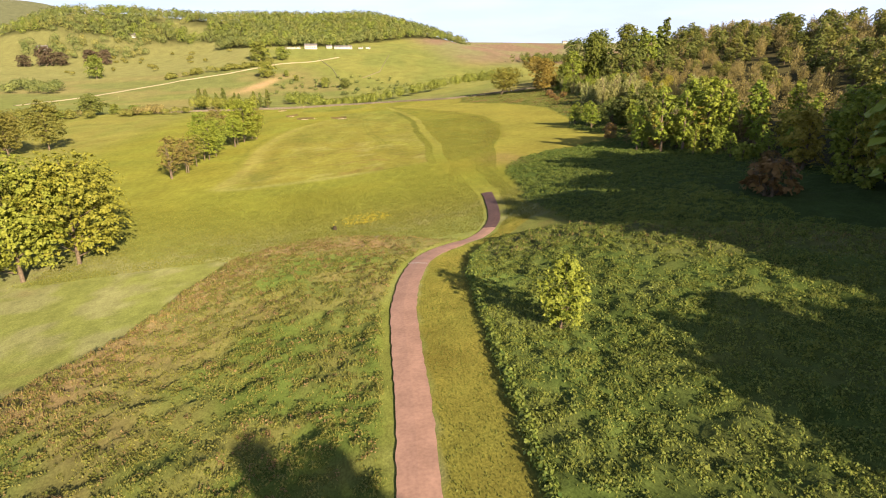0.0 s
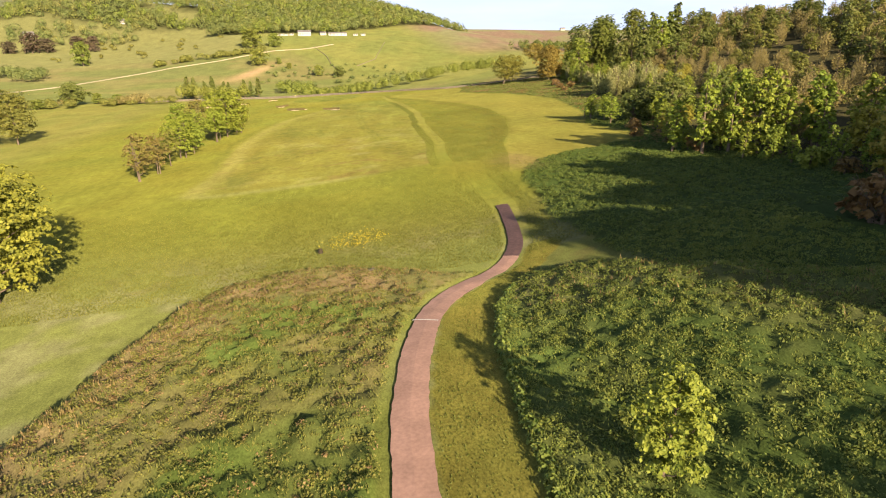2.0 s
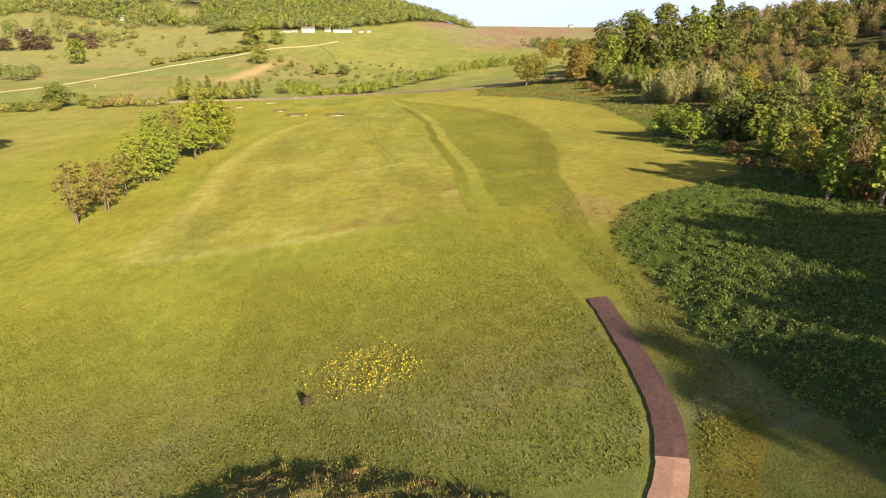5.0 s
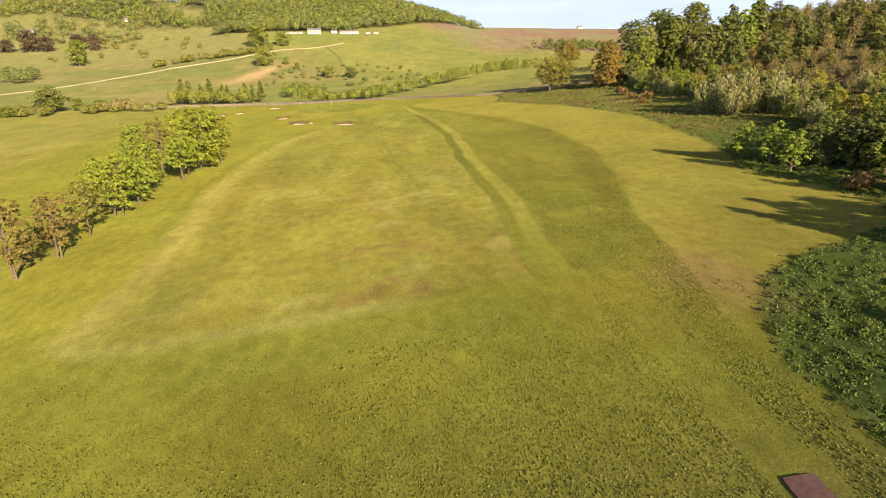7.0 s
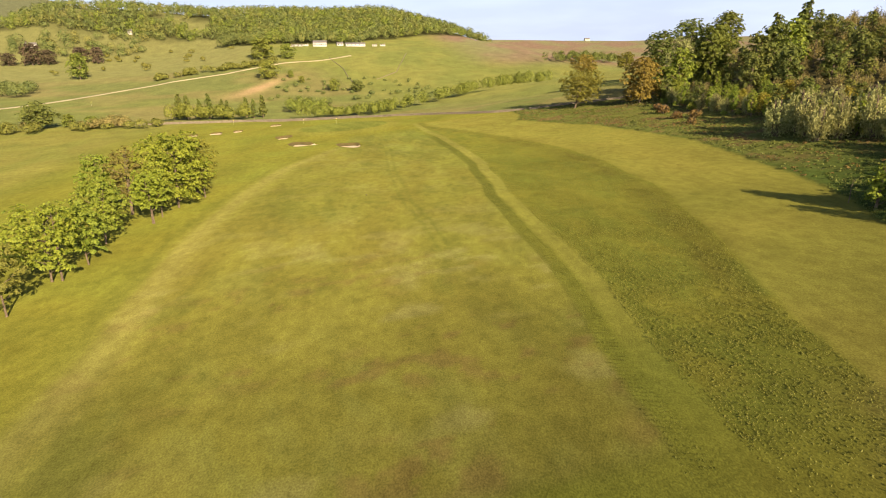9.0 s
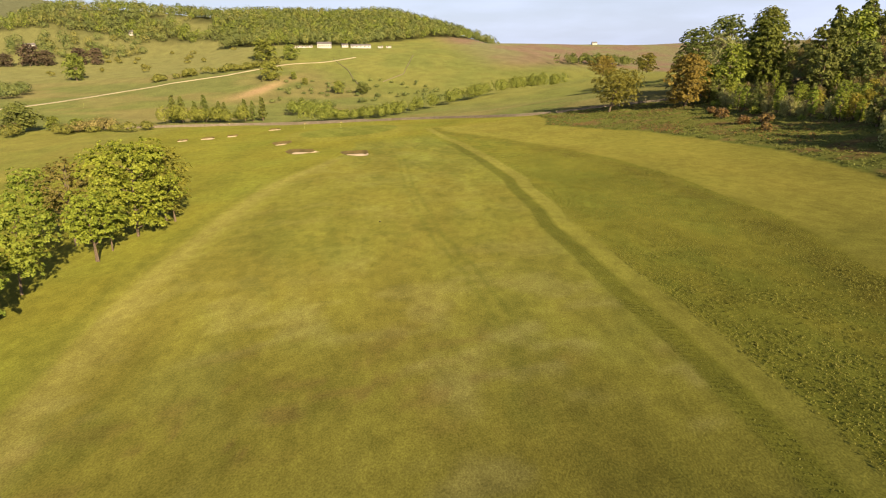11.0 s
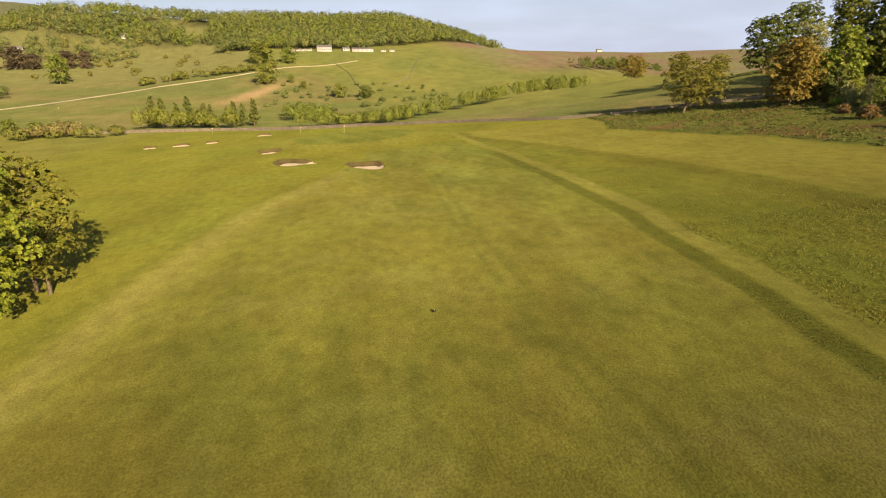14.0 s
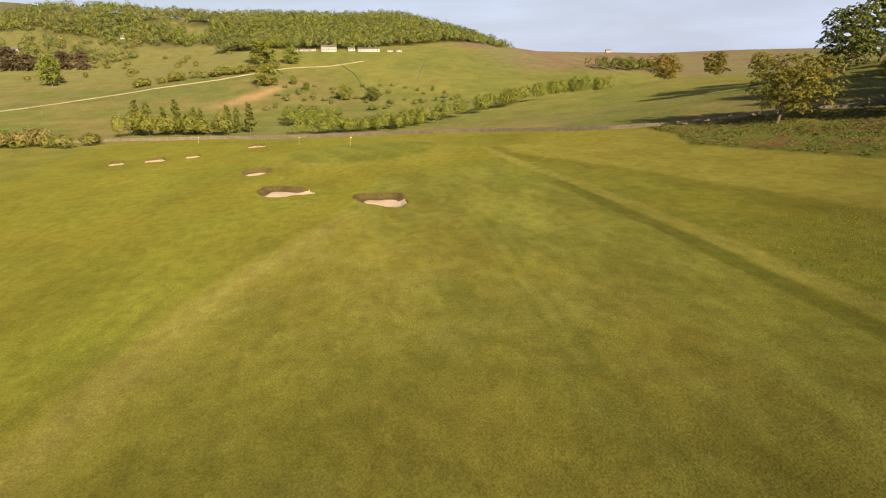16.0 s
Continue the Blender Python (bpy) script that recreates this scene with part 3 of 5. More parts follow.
def tree_model(key, height, width, low, leaves, size, leaf, seed, columnar=0.0, bare=0.0, stems=1, side=0.0, count=0, girth=1.0, plume=0):
    """Trunk and crown meshes of one tree, standing at the origin. low: height of the crown's lower edge.
    plume: number of upright leafy shoots, in place of rounded boughs."""
    r = random.Random(seed)
    boughs, pieces = [], []
    mid, half = (height + low) / 2, (height - low) / 2
    count = count or int(16 + height * 1.3)
    for i in range(count):
        t = (i + 0.5) / count
        z = low + (height - low) * (0.08 + 0.86 * t)
        prof = math.sin(math.pi * (0.12 + 0.83 * t)) ** (0.6 + columnar)
        if columnar > 0.5:
            prof = (1 - t) * 0.9 + 0.1
        a = i * 2.399 + r.uniform(-0.5, 0.5)
        rad = width / 2 * prof * r.uniform(0.35, 0.80)
        rb = max(0.35, width * r.uniform(0.15, 0.24) * (0.55 + 0.45 * prof))
        boughs.append((rad * math.cos(a) + side * (0.3 + 0.7 * t), rad * math.sin(a), min(z, height - rb * 0.8), rb))
    for s in range(stems):
        lean = (r.uniform(-1, 1) * 0.06 * height + side * 0.8, r.uniform(-1, 1) * 0.06 * height)
        x0, y0 = (0, 0) if stems == 1 else (r.uniform(-0.1, 0.1) * width, r.uniform(-0.1, 0.1) * width)
        r0 = (0.022 * height + 0.04) * girth
        pts = [(x0, y0, -0.5), (x0, y0, 0.25), (x0 + lean[0] * 0.4, y0 + lean[1] * 0.4, low + 0.25 * (height - low)),
               (x0 + lean[0], y0 + lean[1], low + 0.6 * (height - low)), (x0 + lean[0] * 1.2, y0 + lean[1] * 1.2, height * 0.93)]
        pieces.append(tube(pts, [r0 * 1.5, r0, r0 * 0.75, r0 * 0.4, r0 * 0.1]))
        for bx, by, bz, rb in boughs[::2]:
            z0 = max(low * 0.75, bz - 0.45 * math.hypot(bx, by) - 0.6)
            f = z0 / height
            sx, sy = x0 + lean[0] * f, y0 + lean[1] * f
            q = ((sx + bx) / 2 + r.uniform(-0.2, 0.2), (sy + by) / 2, (z0 + bz) / 2 - 0.15)
            pieces.append(tube([(sx, sy, z0), q, (bx, by, bz)], [r0 * 0.42, r0 * 0.28, r0 * 0.08], 5))
            if bare:
                for _ in range(5):
                    e = (bx + r.uniform(-1, 1) * rb, by + r.uniform(-1, 1) * rb, bz + r.uniform(0.3, 1.05) * rb)
                    pieces.append(tube([(bx, by, bz), e], [r0 * 0.12, 0.012], 4))
    v, f = joined(pieces)
    trunk = mesh_from("trunk", v, f, BARK, True)
    crown = plume_mesh("crown", height, width, low, plume, leaves, size, LEAF[leaf], seed) if plume else crown_mesh("crown", boughs, leaves, size, LEAF[leaf], seed)
    TREE_KINDS[key] = (trunk, crown)


def plant(key, x, y, label, category="tree", group="", scale=1.0, turn=None, tall=1.0, name="tree", sink=0.0):
    trunk, crown = TREE_KINDS[key]
    ob = thing(name, (x, y, land1(x, y) - sink), label, category, group, rng.uniform(0, 360) if turn is None else turn)
    ob.scale = (scale, scale, scale * tall)
    part("trunk", trunk, ob)
    part("crown", crown, ob)
    return ob


# ---- ground ----
def spaced(start, step, end, grow):
    out, s = [start], step
    while abs(out[-1] - start) < abs(end - start):
        s *= grow
        out.append(out[-1] + math.copysign(s, end - start))
    return out[1:]


gx = np.array(sorted(spaced(-58, 0.8, -3600, 1.06) + list(np.arange(-58, -30, 0.8)) + list(np.arange(-30, 45, 0.45)) + list(np.arange(45, 74, 0.8)) + spaced(73.6, 0.8, 3600, 1.06)))
gy = np.array(sorted(spaced(8, 1.0, -900, 1.12) + list(np.arange(8, 82, 0.42)) + list(np.arange(82, 140, 0.6)) + list(np.arange(140, 270, 1.0)) + list(np.arange(270, 336, 0.5)) + list(np.arange(336, 410, 1.0)) + spaced(409.5, 1.2, 4800, 1.035)))
X, Y = np.meshgrid(gx, gy)
X, Y = X.ravel(), Y.ravel()
rough_at = rough_mask(X, Y) * ((Y < 420) & (X > -120) & (X < 200))
clear = 1 - ss((2.0 - np.abs(off_path(X, Y))) / 0.8) * (Y < 93)
Z = land(X, Y) + rough_at * clear * (0.10 + hummocks(X, Y))
Z += (1 - rough_at) * clear * 0.05 * (fbm(X / 1.3, Y / 1.3, 9) - 0.5) + 0.35 * (fbm(X / 11, Y / 11, 14) - 0.5) * clear * ss((Y - 40) / 30)
for b in BUNKERS:
    Z -= 0.4 * (1 - ss((bunker_level(X, Y, b) - 0.85) / 0.1))
nx, ny = len(gx), len(gy)
i, j = np.meshgrid(np.arange(nx - 1), np.arange(ny - 1))
o = (j * nx + i).ravel()
me = mesh_from("ground", np.stack([X, Y, Z], 1), np.stack([o, o + 1, o + nx + 1, o + nx], 1), MEADOW, True)
att = me.attributes.new("cover", "FLOAT_COLOR", "POINT")
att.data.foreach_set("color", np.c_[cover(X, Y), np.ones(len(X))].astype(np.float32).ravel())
ground = tagged(new("ground", me), "mown golf fairway, long rough grass and hill pasture", "ground", kind="structure")


# ---- buggy path ----
def ribbon(centre, left, right, lift, thick):
    """A strip of ground surfacing along points, with sides; left and right in metres off the line."""
    vs, fs = [], []
    m = len(centre)
    for k, (x, y) in enumerate(centre):
        x0, y0 = centre[max(k - 1, 0)]
        x1, y1 = centre[min(k + 1, m - 1)]
        d = math.hypot(x1 - x0, y1 - y0)
        nx_, ny_ = (y1 - y0) / d, -(x1 - x0) / d
        l, r = left(k), right(k)
        mid = land1(x, y) + lift
        for off, z in ((l, -thick), (l, -0.015), (0, 0.02), (r, -0.015), (r, -thick)):
            vs.append((x + nx_ * off, y + ny_ * off, land1(x + nx_ * off, y + ny_ * off) * 0.6 + (mid - lift) * 0.4 + lift + z))
    for k in range(m - 1):
        for q in range(4):
            a = k * 5 + q
            fs.append((a, a + 1, a + 6, a + 5))
    return vs, fs


line_y = np.arange(-40, 90.01, 0.5)
line = [(float(np.interp(np.array([y - 1.5, y, y + 1.5]), PATH_Y, PATH_X).mean()), float(y)) for y in line_y]
first = [p for p in line if p[1] <= 54.01]
second = [p for p in line if 54.0 <= p[1] <= 70.01]
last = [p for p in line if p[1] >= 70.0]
jag = random.Random(3)
edge = [jag.uniform(-0.05, 0.05) for _ in line]
path_ob = thing("path", (0, 0, 0), "narrow pinkish tarmac buggy path across the rough", "path")
tagged(path_ob, kind="structure")
for name, some, m_, lab in (("surface", first, TARMAC, ""), ("surface", second, TARMAC, ""), ("surface", last, SHADED_TARMAC, "maroon tarmac at the end of the path, darkened in colour for shade")):
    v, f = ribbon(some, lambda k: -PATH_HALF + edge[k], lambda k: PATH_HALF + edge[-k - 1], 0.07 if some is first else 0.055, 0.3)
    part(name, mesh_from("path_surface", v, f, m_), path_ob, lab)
# ragged dark strip along the right edge of the tarmac
v, f = ribbon([p for p in line if p[1] < 72], lambda k: PATH_HALF - 0.06, lambda k: PATH_HALF + 0.2 + 3.2 * abs(edge[k]), 0.03, 0.25)
part("soil_edge", mesh_from("soil_edge", v, f, DARK_BROWN), path_ob, "ragged dark strip along the right edge of the tarmac")

jx, jy = 8.5, 54.0
v, f = ribbon([(jx - 0.05 + 0.028 * k, jy + 0.07 * k) for k in range(3)], lambda k: -0.95, lambda k: 0.95, 0.085, 0.2)
part("joint_strip", mesh_from("joint_strip", v, f, PALE_POST), path_ob, "pale strip across the tarmac at a joint")


# ---- long grass ----
def grass_mesh(name, count, x0, x1, y0, y1, tall, wide, blades, seed, want, material):
    """Tufts of tapering blades scattered where want(x, y) lets them."""
    r = np.random.default_rng(seed)
    x, y = r.uniform(x0, x1, count), r.uniform(y0, y1, count)
    keep = r.random(count) < want(x, y)
    x, y = x[keep], y[keep]
    x, y = np.repeat(x, blades), np.repeat(y, blades)
    n = len(x)
    x, y = x + r.normal(0, 0.10, n), y + r.normal(0, 0.10, n)
    lump = fbm(x / 0.85, y / 0.85, 4)
    z = land(x, y) + 0.05 + hummocks(x, y)
    h = tall * r.uniform(0.5, 1.15, n) * (0.35 + 1.3 * lump)
    a, lean = r.uniform(0, 2 * math.pi, n), r.normal(0, 0.45, n)
    w = wide * r.uniform(0.6, 1.3, n)
    c, s = np.cos(a), np.sin(a)
    base = np.stack([x, y, z], 1)
    side = np.stack([c * w, s * w, 0 * w], 1)
    tip = np.stack([x - s * lean * h + r.normal(0, 0.05, n), y + c * lean * h, z + h], 1)
    v = np.stack([base - side, base + side, tip], 1).reshape(-1, 3)
    return mesh_from(name, v, np.arange(3 * n).reshape(n, 3), material)


def on_mound(x, y):
    return rough_mask(x, y) * (np.abs(off_path(x, y)) > 1.5) * (0.25 + 1.3 * ss((fbm(x / 1.7, y / 1.7, 5) - 0.3) / 0.35))


tagged(new("long_grass", grass_mesh("long_grass", 40000, -34, 16, 9, 82, 0.19, 0.035, 5, 71, lambda x, y: on_mound(x, y) * (off_path(x, y) < 0), GRASS)),
       "clumpy long grass with brown seed heads on the mound", "grass", kind="stuff")
def cushions(name, count, x0, x1, y0, y1, size, leaves, leaf_size, material, seed, want):
    """Low rounded clumps of leaves scattered over the rough."""
    r = np.random.default_rng(seed)
    x, y = r.uniform(x0, x1, count), r.uniform(y0, y1, count)
    keep = r.random(count) < want(x, y)
    x, y = x[keep], y[keep]
    rad = size * r.uniform(0.5, 1.3, len(x))
    x, y, rad = np.repeat(x, leaves), np.repeat(y, leaves), np.repeat(rad, leaves)
    d = r.normal(size=(len(x), 3))
    d /= np.linalg.norm(d, axis=1, keepdims=True)
    d[:, 2] = np.abs(d[:, 2])
    c = np.stack([x, y, land(x, y) + 0.05 + 0.9 * rough_mask(x, y) * hummocks(x, y)], 1) + d * rad[:, None] * np.array([1, 1, 0.85]) * r.uniform(0.7, 1.1, (len(x), 1))
    v, f = leaf_quads(c, d + 0.5 * r.normal(size=d.shape) + np.array([0, 0, 0.2]), leaf_size, r)
    return mesh_from(name, v, f, material)


tagged(new("long_grass", grass_mesh("long_grass", 34000, 6, 46, 9, 70, 0.20, 0.035, 5, 70, lambda x, y: on_mound(x, y) * (off_path(x, y) > 0), LEAF["weed"])),
       "green long grass among the weeds beside the path", "grass", kind="stuff")
tagged(new("weeds", cushions("weeds", 12000, 8, 46, 9, 66, 0.31, 24, 0.072, LEAF["weed"], 74, lambda x, y: on_mound(x, y) * (off_path(x, y) > 0))),
       "rounded clumps of docks and nettles among the long grass", "weeds", kind="stuff")
tagged(new("weeds", cushions("weeds", 13000, 27, 66, 62, 150, 0.36, 18, 0.09, LEAF["shaded_weed"], 75, on_mound)),
       "rank nettles below the wood, their colour darkened for its shade", "weeds", kind="stuff")
tagged(new("tussocks", cushions("tussocks", 9500, -32, 9, 9, 76, 0.32, 24, 0.065, GRASS, 76, lambda x, y: on_mound(x, y) * (off_path(x, y) < 0))),
       "grass tussocks on the mound", "grass", kind="stuff")
tagged(new("long_grass", grass_mesh("long_grass", 30000, 27, 80, 62, 165, 0.24, 0.05, 4, 72, on_mound, LEAF["shaded_weed"])),
       "rank green grass below the wood", "grass", kind="stuff")


tagged(new("tussocks", cushions("tussocks", 5600, -32, 9, 9, 76, 0.32, 20, 0.062, STRAW, 77, lambda x, y: on_mound(x, y) * (off_path(x, y) < 0) * (0.25 + 0.75 * ss((y - np.interp(x, BROW_X, BROW_Y) + 26) / 22)))),
       "brown withered tussocks on the mound", "grass", kind="stuff")


def near_brow(x, y):
    d = np.interp(x, BROW_X, BROW_Y) + 2 - y
    return on_mound(x, y) * ss((d + 4) / 4) * (1 - ss((d - 4) / 12)) * (np.abs(off_path(x, y)) > 3) * np.where(off_path(x, y) < 0, 1.0, 0.3)


tagged(new("seed_heads", grass_mesh("seed_heads", 26000, -34, 45, 34, 80, 0.28, 0.045, 4, 73, near_brow, STRAW)),
       "dead straw-coloured stems along the brow of the mound", "grass", kind="stuff")


def semi_rough(x, y):
    fr, sr = np.interp(y, EDGE_Y, EDGE_X) + 4.2, np.interp(y, SEMI_Y, SEMI_X)
    return (x > fr) * (x < sr) * (y > 92) * (0.3 + ss((fbm(x / 3, y / 6, 26) - 0.3) / 0.3))


def flat_grass(name, count, x0, x1, y0, y1, tall, wide, seed, want, material):
    """Short thick grass over mown land: separate leaning blades."""
    r = np.random.default_rng(seed)
    x, y = r.uniform(x0, x1, count), r.uniform(y0, y1, count)
    keep = r.random(count) < want(x, y)
    x, y = x[keep], y[keep]
    n = len(x)
    a, h, w = r.uniform(0, 2 * math.pi, n), tall * r.uniform(0.5, 1.3, n), wide * r.uniform(0.6, 1.4, n)
    z = land(x, y) + 0.35 * (fbm(x / 11, y / 11, 14) - 0.5) * ss((y - 40) / 30) - 0.02
    base, side = np.stack([x, y, z], 1), np.stack([np.cos(a) * w, np.sin(a) * w, 0 * w], 1)
    tip = base + np.stack([r.normal(0, 0.4, n) * h, r.normal(0, 0.4, n) * h, h], 1)
    v = np.stack([base - side, base + side, tip], 1).reshape(-1, 3)
    return mesh_from(name, v, np.arange(3 * n).reshape(n, 3), material)


tagged(new("semi_rough", flat_grass("semi_rough", 210000, 18, 60, 92, 250, 0.10, 0.045, 91, semi_rough, TUFT)),
       "thicker darker semi-rough grass beside the fairway", "grass", kind="stuff")
tagged(new("semi_rough", flat_grass("semi_rough", 120000, -34, 30, 70, 112, 0.12, 0.06, 92,
                                    lambda x, y: (1 - rough_mask(x, y)) * (np.abs(off_path(x, y)) > 1.6) * (1 - ss((y - 96) / 14)), TURF)),
       "uncut grass between the mound and the fairway", "grass", kind="stuff")
def seam_marks(x, y):
    d = x - np.interp(y, EDGE_Y, EDGE_X)
    return (d > 0.1) * (d < 1.9) * (y < 215) * (np.sin((y + 0.55 * x) * 2 * np.pi / 0.62) > 0.1)


tagged(new("mower_marks", flat_grass("mower_marks", 150000, 19, 36, 116, 200, 0.07, 0.05, 97, seam_marks, TURF)),
       "combed dark grass along the edge of the fairway", "grass", kind="stuff")
tagged(new("tufts", cushions("tufts", 38000, 18, 60, 96, 215, 0.06, 4, 0.055, TUFT, 98, semi_rough)),
       "small tufts standing up in the semi-rough", "grass", kind="stuff")
tagged(new("tufts", cushions("tufts", 17000, -36, 36, 70, 118, 0.055, 4, 0.055, TUFT, 99,
                             lambda x, y: (1 - rough_mask(x, y)) * (np.abs(off_path(x, y)) > 1.6) * (0.15 + ss((fbm(x / 4, y / 4, 29) - 0.35) / 0.3)) * (1 - ss((y - 108) / 8)))),
       "small tufts in the uncut grass before the fairway", "grass", kind="stuff")
tagged(new("verge_grass", flat_grass("verge_grass", 60000, 1, 30, 14, 76, 0.09, 0.05, 93,
                                     lambda x, y: (off_path(x, y) > 1.25) * (x < np.interp(y, VERGE_Y, VERGE_X) - 0.3), TURF)),
       "short mown verge beside the path", "grass", kind="stuff")


def in_scrub(x, y):
    edge = np.interp(y, SCRUB_Y, SCRUB_X) + 1
    return (x > edge) * (y < np.interp(x, WALL_X, WALL_Y) - 2) * (0.25 + ss((fbm(x / 4, y / 4, 27) - 0.35) / 0.3))


tagged(new("bracken", cushions("bracken", 15000, 62, 135, 150, 345, 0.34, 12, 0.15, LEAF["dark"], 94, in_scrub)),
       "rough grass and rushes on the slope below the wood", "weeds", kind="stuff")
tagged(new("bracken", cushions("bracken", 3600, 66, 130, 170, 335, 0.34, 12, 0.15, LEAF["red"], 95, lambda x, y: in_scrub(x, y) * ss((fbm(x / 14, y / 14, 28) - 0.45) / 0.1))),
       "dead brown bracken on the slope below the wood", "bracken", kind="stuff")
tagged(new("brash", cushions("brash", 1500, 58, 74, 108, 134, 0.26, 12, 0.13, STRAW, 96, lambda x, y: (x > np.interp(y, SCRUB_Y, SCRUB_X) + 3) * ss((fbm(x / 3, y / 3, 36) - 0.35) / 0.2))),
       "dead brown brash and bracken at the wood's edge", "bracken", kind="stuff")
vy = np.arange(-10, 60, 0.16)
ve = np.random.default_rng(96)
vx = np.interp(vy, VERGE_Y, VERGE_X) + 0.25 + ve.normal(0, 0.12, len(vy))
vd = ve.normal(size=(len(vy) * 14, 3))
vd[:, 2] = np.abs(vd[:, 2])
vd /= np.linalg.norm(vd, axis=1, keepdims=True)
vc = np.repeat(np.stack([vx, vy, land(vx, vy) + 0.1], 1), 14, 0) + vd * 0.36 * ve.uniform(0.6, 1.2, (len(vd), 1))
v, f = leaf_quads(vc, vd + 0.4 * ve.normal(size=vd.shape), 0.12, ve)
tagged(new("verge_edge", mesh_from("verge_edge", v, f, LEAF["weed"])), "line of tall grass where the mown verge ends", "grass", kind="stuff")

# ---- trees ----
tree_model("big", 14, 13, 1.2, 22000, 0.18, "spring", 1, girth=0.7)
tree_model("bigolive", 14, 12.5, 1.6, 15000, 0.19, "olive", 8, girth=0.7)
tree_model("big2", 14, 13, 1.3, 22000, 0.18, "spring", 2, girth=0.7)
tree_model("sapling", 4.7, 3.5, 0.25, 6800, 0.09, "green", 6, girth=0.6)
tree_model("wood", 11, 8, 1.0, 3000, 0.30, "green", 11)
tree_model("wood2", 11, 7, 0.6, 3000, 0.30, "dark", 12)
tree_model("wood3", 10, 8, 1.0, 2800, 0.29, "gold", 13)
tree_model("birch", 11, 4.6, 0.8, 3600, 0.20, "lime", 14, 0.25)
tree_model("willow", 8.5, 5.2, 0.2, 2400, 0.24, "pale", 15, stems=3, plume=60)
tree_model("bare", 9, 6, 0.8, 1500, 0.26, "twig", 16, stems=3, plume=75)
tree_model("holly", 8, 7.5, 0.2, 5200, 0.20, "dark", 18, stems=2)
tree_model("bronze", 16, 15, 1.0, 10000, 0.34, "bronze", 17)
tree_model("oak", 14, 19, 2.4, 17000, 0.21, "oak", 29, 0.3, side=3.0, count=24)
tree_model("meadow", 13, 15, 1.0, 5000, 0.4, "oak", 24, count=18)
tree_model("youngbirch", 6.5, 4.6, 0.9, 3600, 0.14, "lime", 25)
tree_model("ash", 23, 17, 1.2, 17000, 0.36, "ash", 19)
tree_model("ashbare", 21, 20, 1.5, 13000, 0.36, "dark", 20, count=24)
tree_model("greybare", 19, 15, 2.5, 2600, 0.35, "pale", 26, bare=1)
tree_model("bronzelow", 15, 21, 1.5, 6000, 0.4, "bronze", 27, count=20)
tree_model("bush", 2.6, 3.2, 0.1, 700, 0.24, "green", 21, stems=3)
tree_model("redbush", 2.4, 3.0, 0.1, 600, 0.22, "red", 22, stems=3, bare=1)
tree_model("conifer", 12, 5.5, 0.5, 2200, 0.40, "dark", 23, 0.7)

pair = "two trees below the mound"
plant("big", -35.0, 72.6, "broad leafy tree with fresh yellow-green leaves on open grass", group=pair, scale=1.05)
plant("big2", -30.6, 77.4, "broad leafy tree with fresh yellow-green leaves on open grass", group=pair, scale=1.02)
row = "row of trees along the fairway"
tree_model("rowbrown", 9, 6.4, 1.6, 4200, 0.17, "olive", 5, stems=2, girth=0.5)
fresh, thin = "bushy tree with fresh yellow-green leaves beside the mown fairway", "thin tree with sparse brownish new leaves"
for k, (x, y, high, wide, low, leaf, stems, lab) in enumerate((
        (-33.4, 142.3, 9.5, 5.8, 1.2, "umber", 3, thin), (-31.9, 149.2, 8.6, 5.8, 1.6, "umber", 2, thin), (-31.3, 159, 8.2, 5.4, 2.2, "olive", 1, "slender leaning tree with yellowish new leaves"),
        (-30.8, 169.5, 10.2, 9.2, 1.6, "lime", 2, fresh), (-29.1, 175.8, 8.3, 7.4, 1.9, "green", 1, fresh), (-30.6, 187, 10.2, 8.6, 2.2, "green", 1, fresh),
        (-26.5, 197.2, 9.2, 7.4, 2.6, "lime", 2, "small tree with a forked trunk beside the mown fairway"), (-26.4, 202.5, 7.6, 5.4, 2.0, "green", 1, fresh),
        (-25.2, 209.5, 14.2, 13.6, 1.6, "lime", 1, "broad full tree with layered yellow-green leaves"), (-22.6, 217.5, 12.4, 9.5, 1.0, "oak", 2, "olive-leaved tree at the end of the row"),
        (-33.2, 208, 12.6, 7.2, 2.0, "umber", 2, thin), (-38.5, 210, 11.4, 8.0, 2.0, "green", 1, fresh))):
    tree_model("row%d" % k, high, wide, low, int(105 * wide * high) + 900 if leaf not in ("umber", "olive") else int(75 * wide * high), 0.155 if wide < 12 else 0.18, leaf, 300 + k, stems=stems, girth=0.55, count=24 if wide > 12 else 19)
    plant("row%d" % k, x, y, lab, group=row, turn=0)
plant("sapling", 14.7, 33.3, "young bushy tree standing alone in the long grass", name="young_tree", turn=20, scale=1.12)

# the wood on the hillside
wood = "wood on the hillside"
labels = {"wood": "leafy green tree on the wooded hillside", "wood2": "dark green tree on the wooded hillside", "wood3": "tree with yellowish new leaves on the hillside",
          "birch": "slender tree with fresh light leaves at the wood's edge", "willow": "pale grey-green willow bush at the wood's edge", "bare": "brownish tree with hardly any leaves yet",
          "bush": "low green bush under the trees", "redbush": "rusty brown bush at the wood's edge", "conifer": "dark conifer on the wooded hillside", "ash": "tall full green tree above the wood"}
wr = random.Random(12)
placed = []
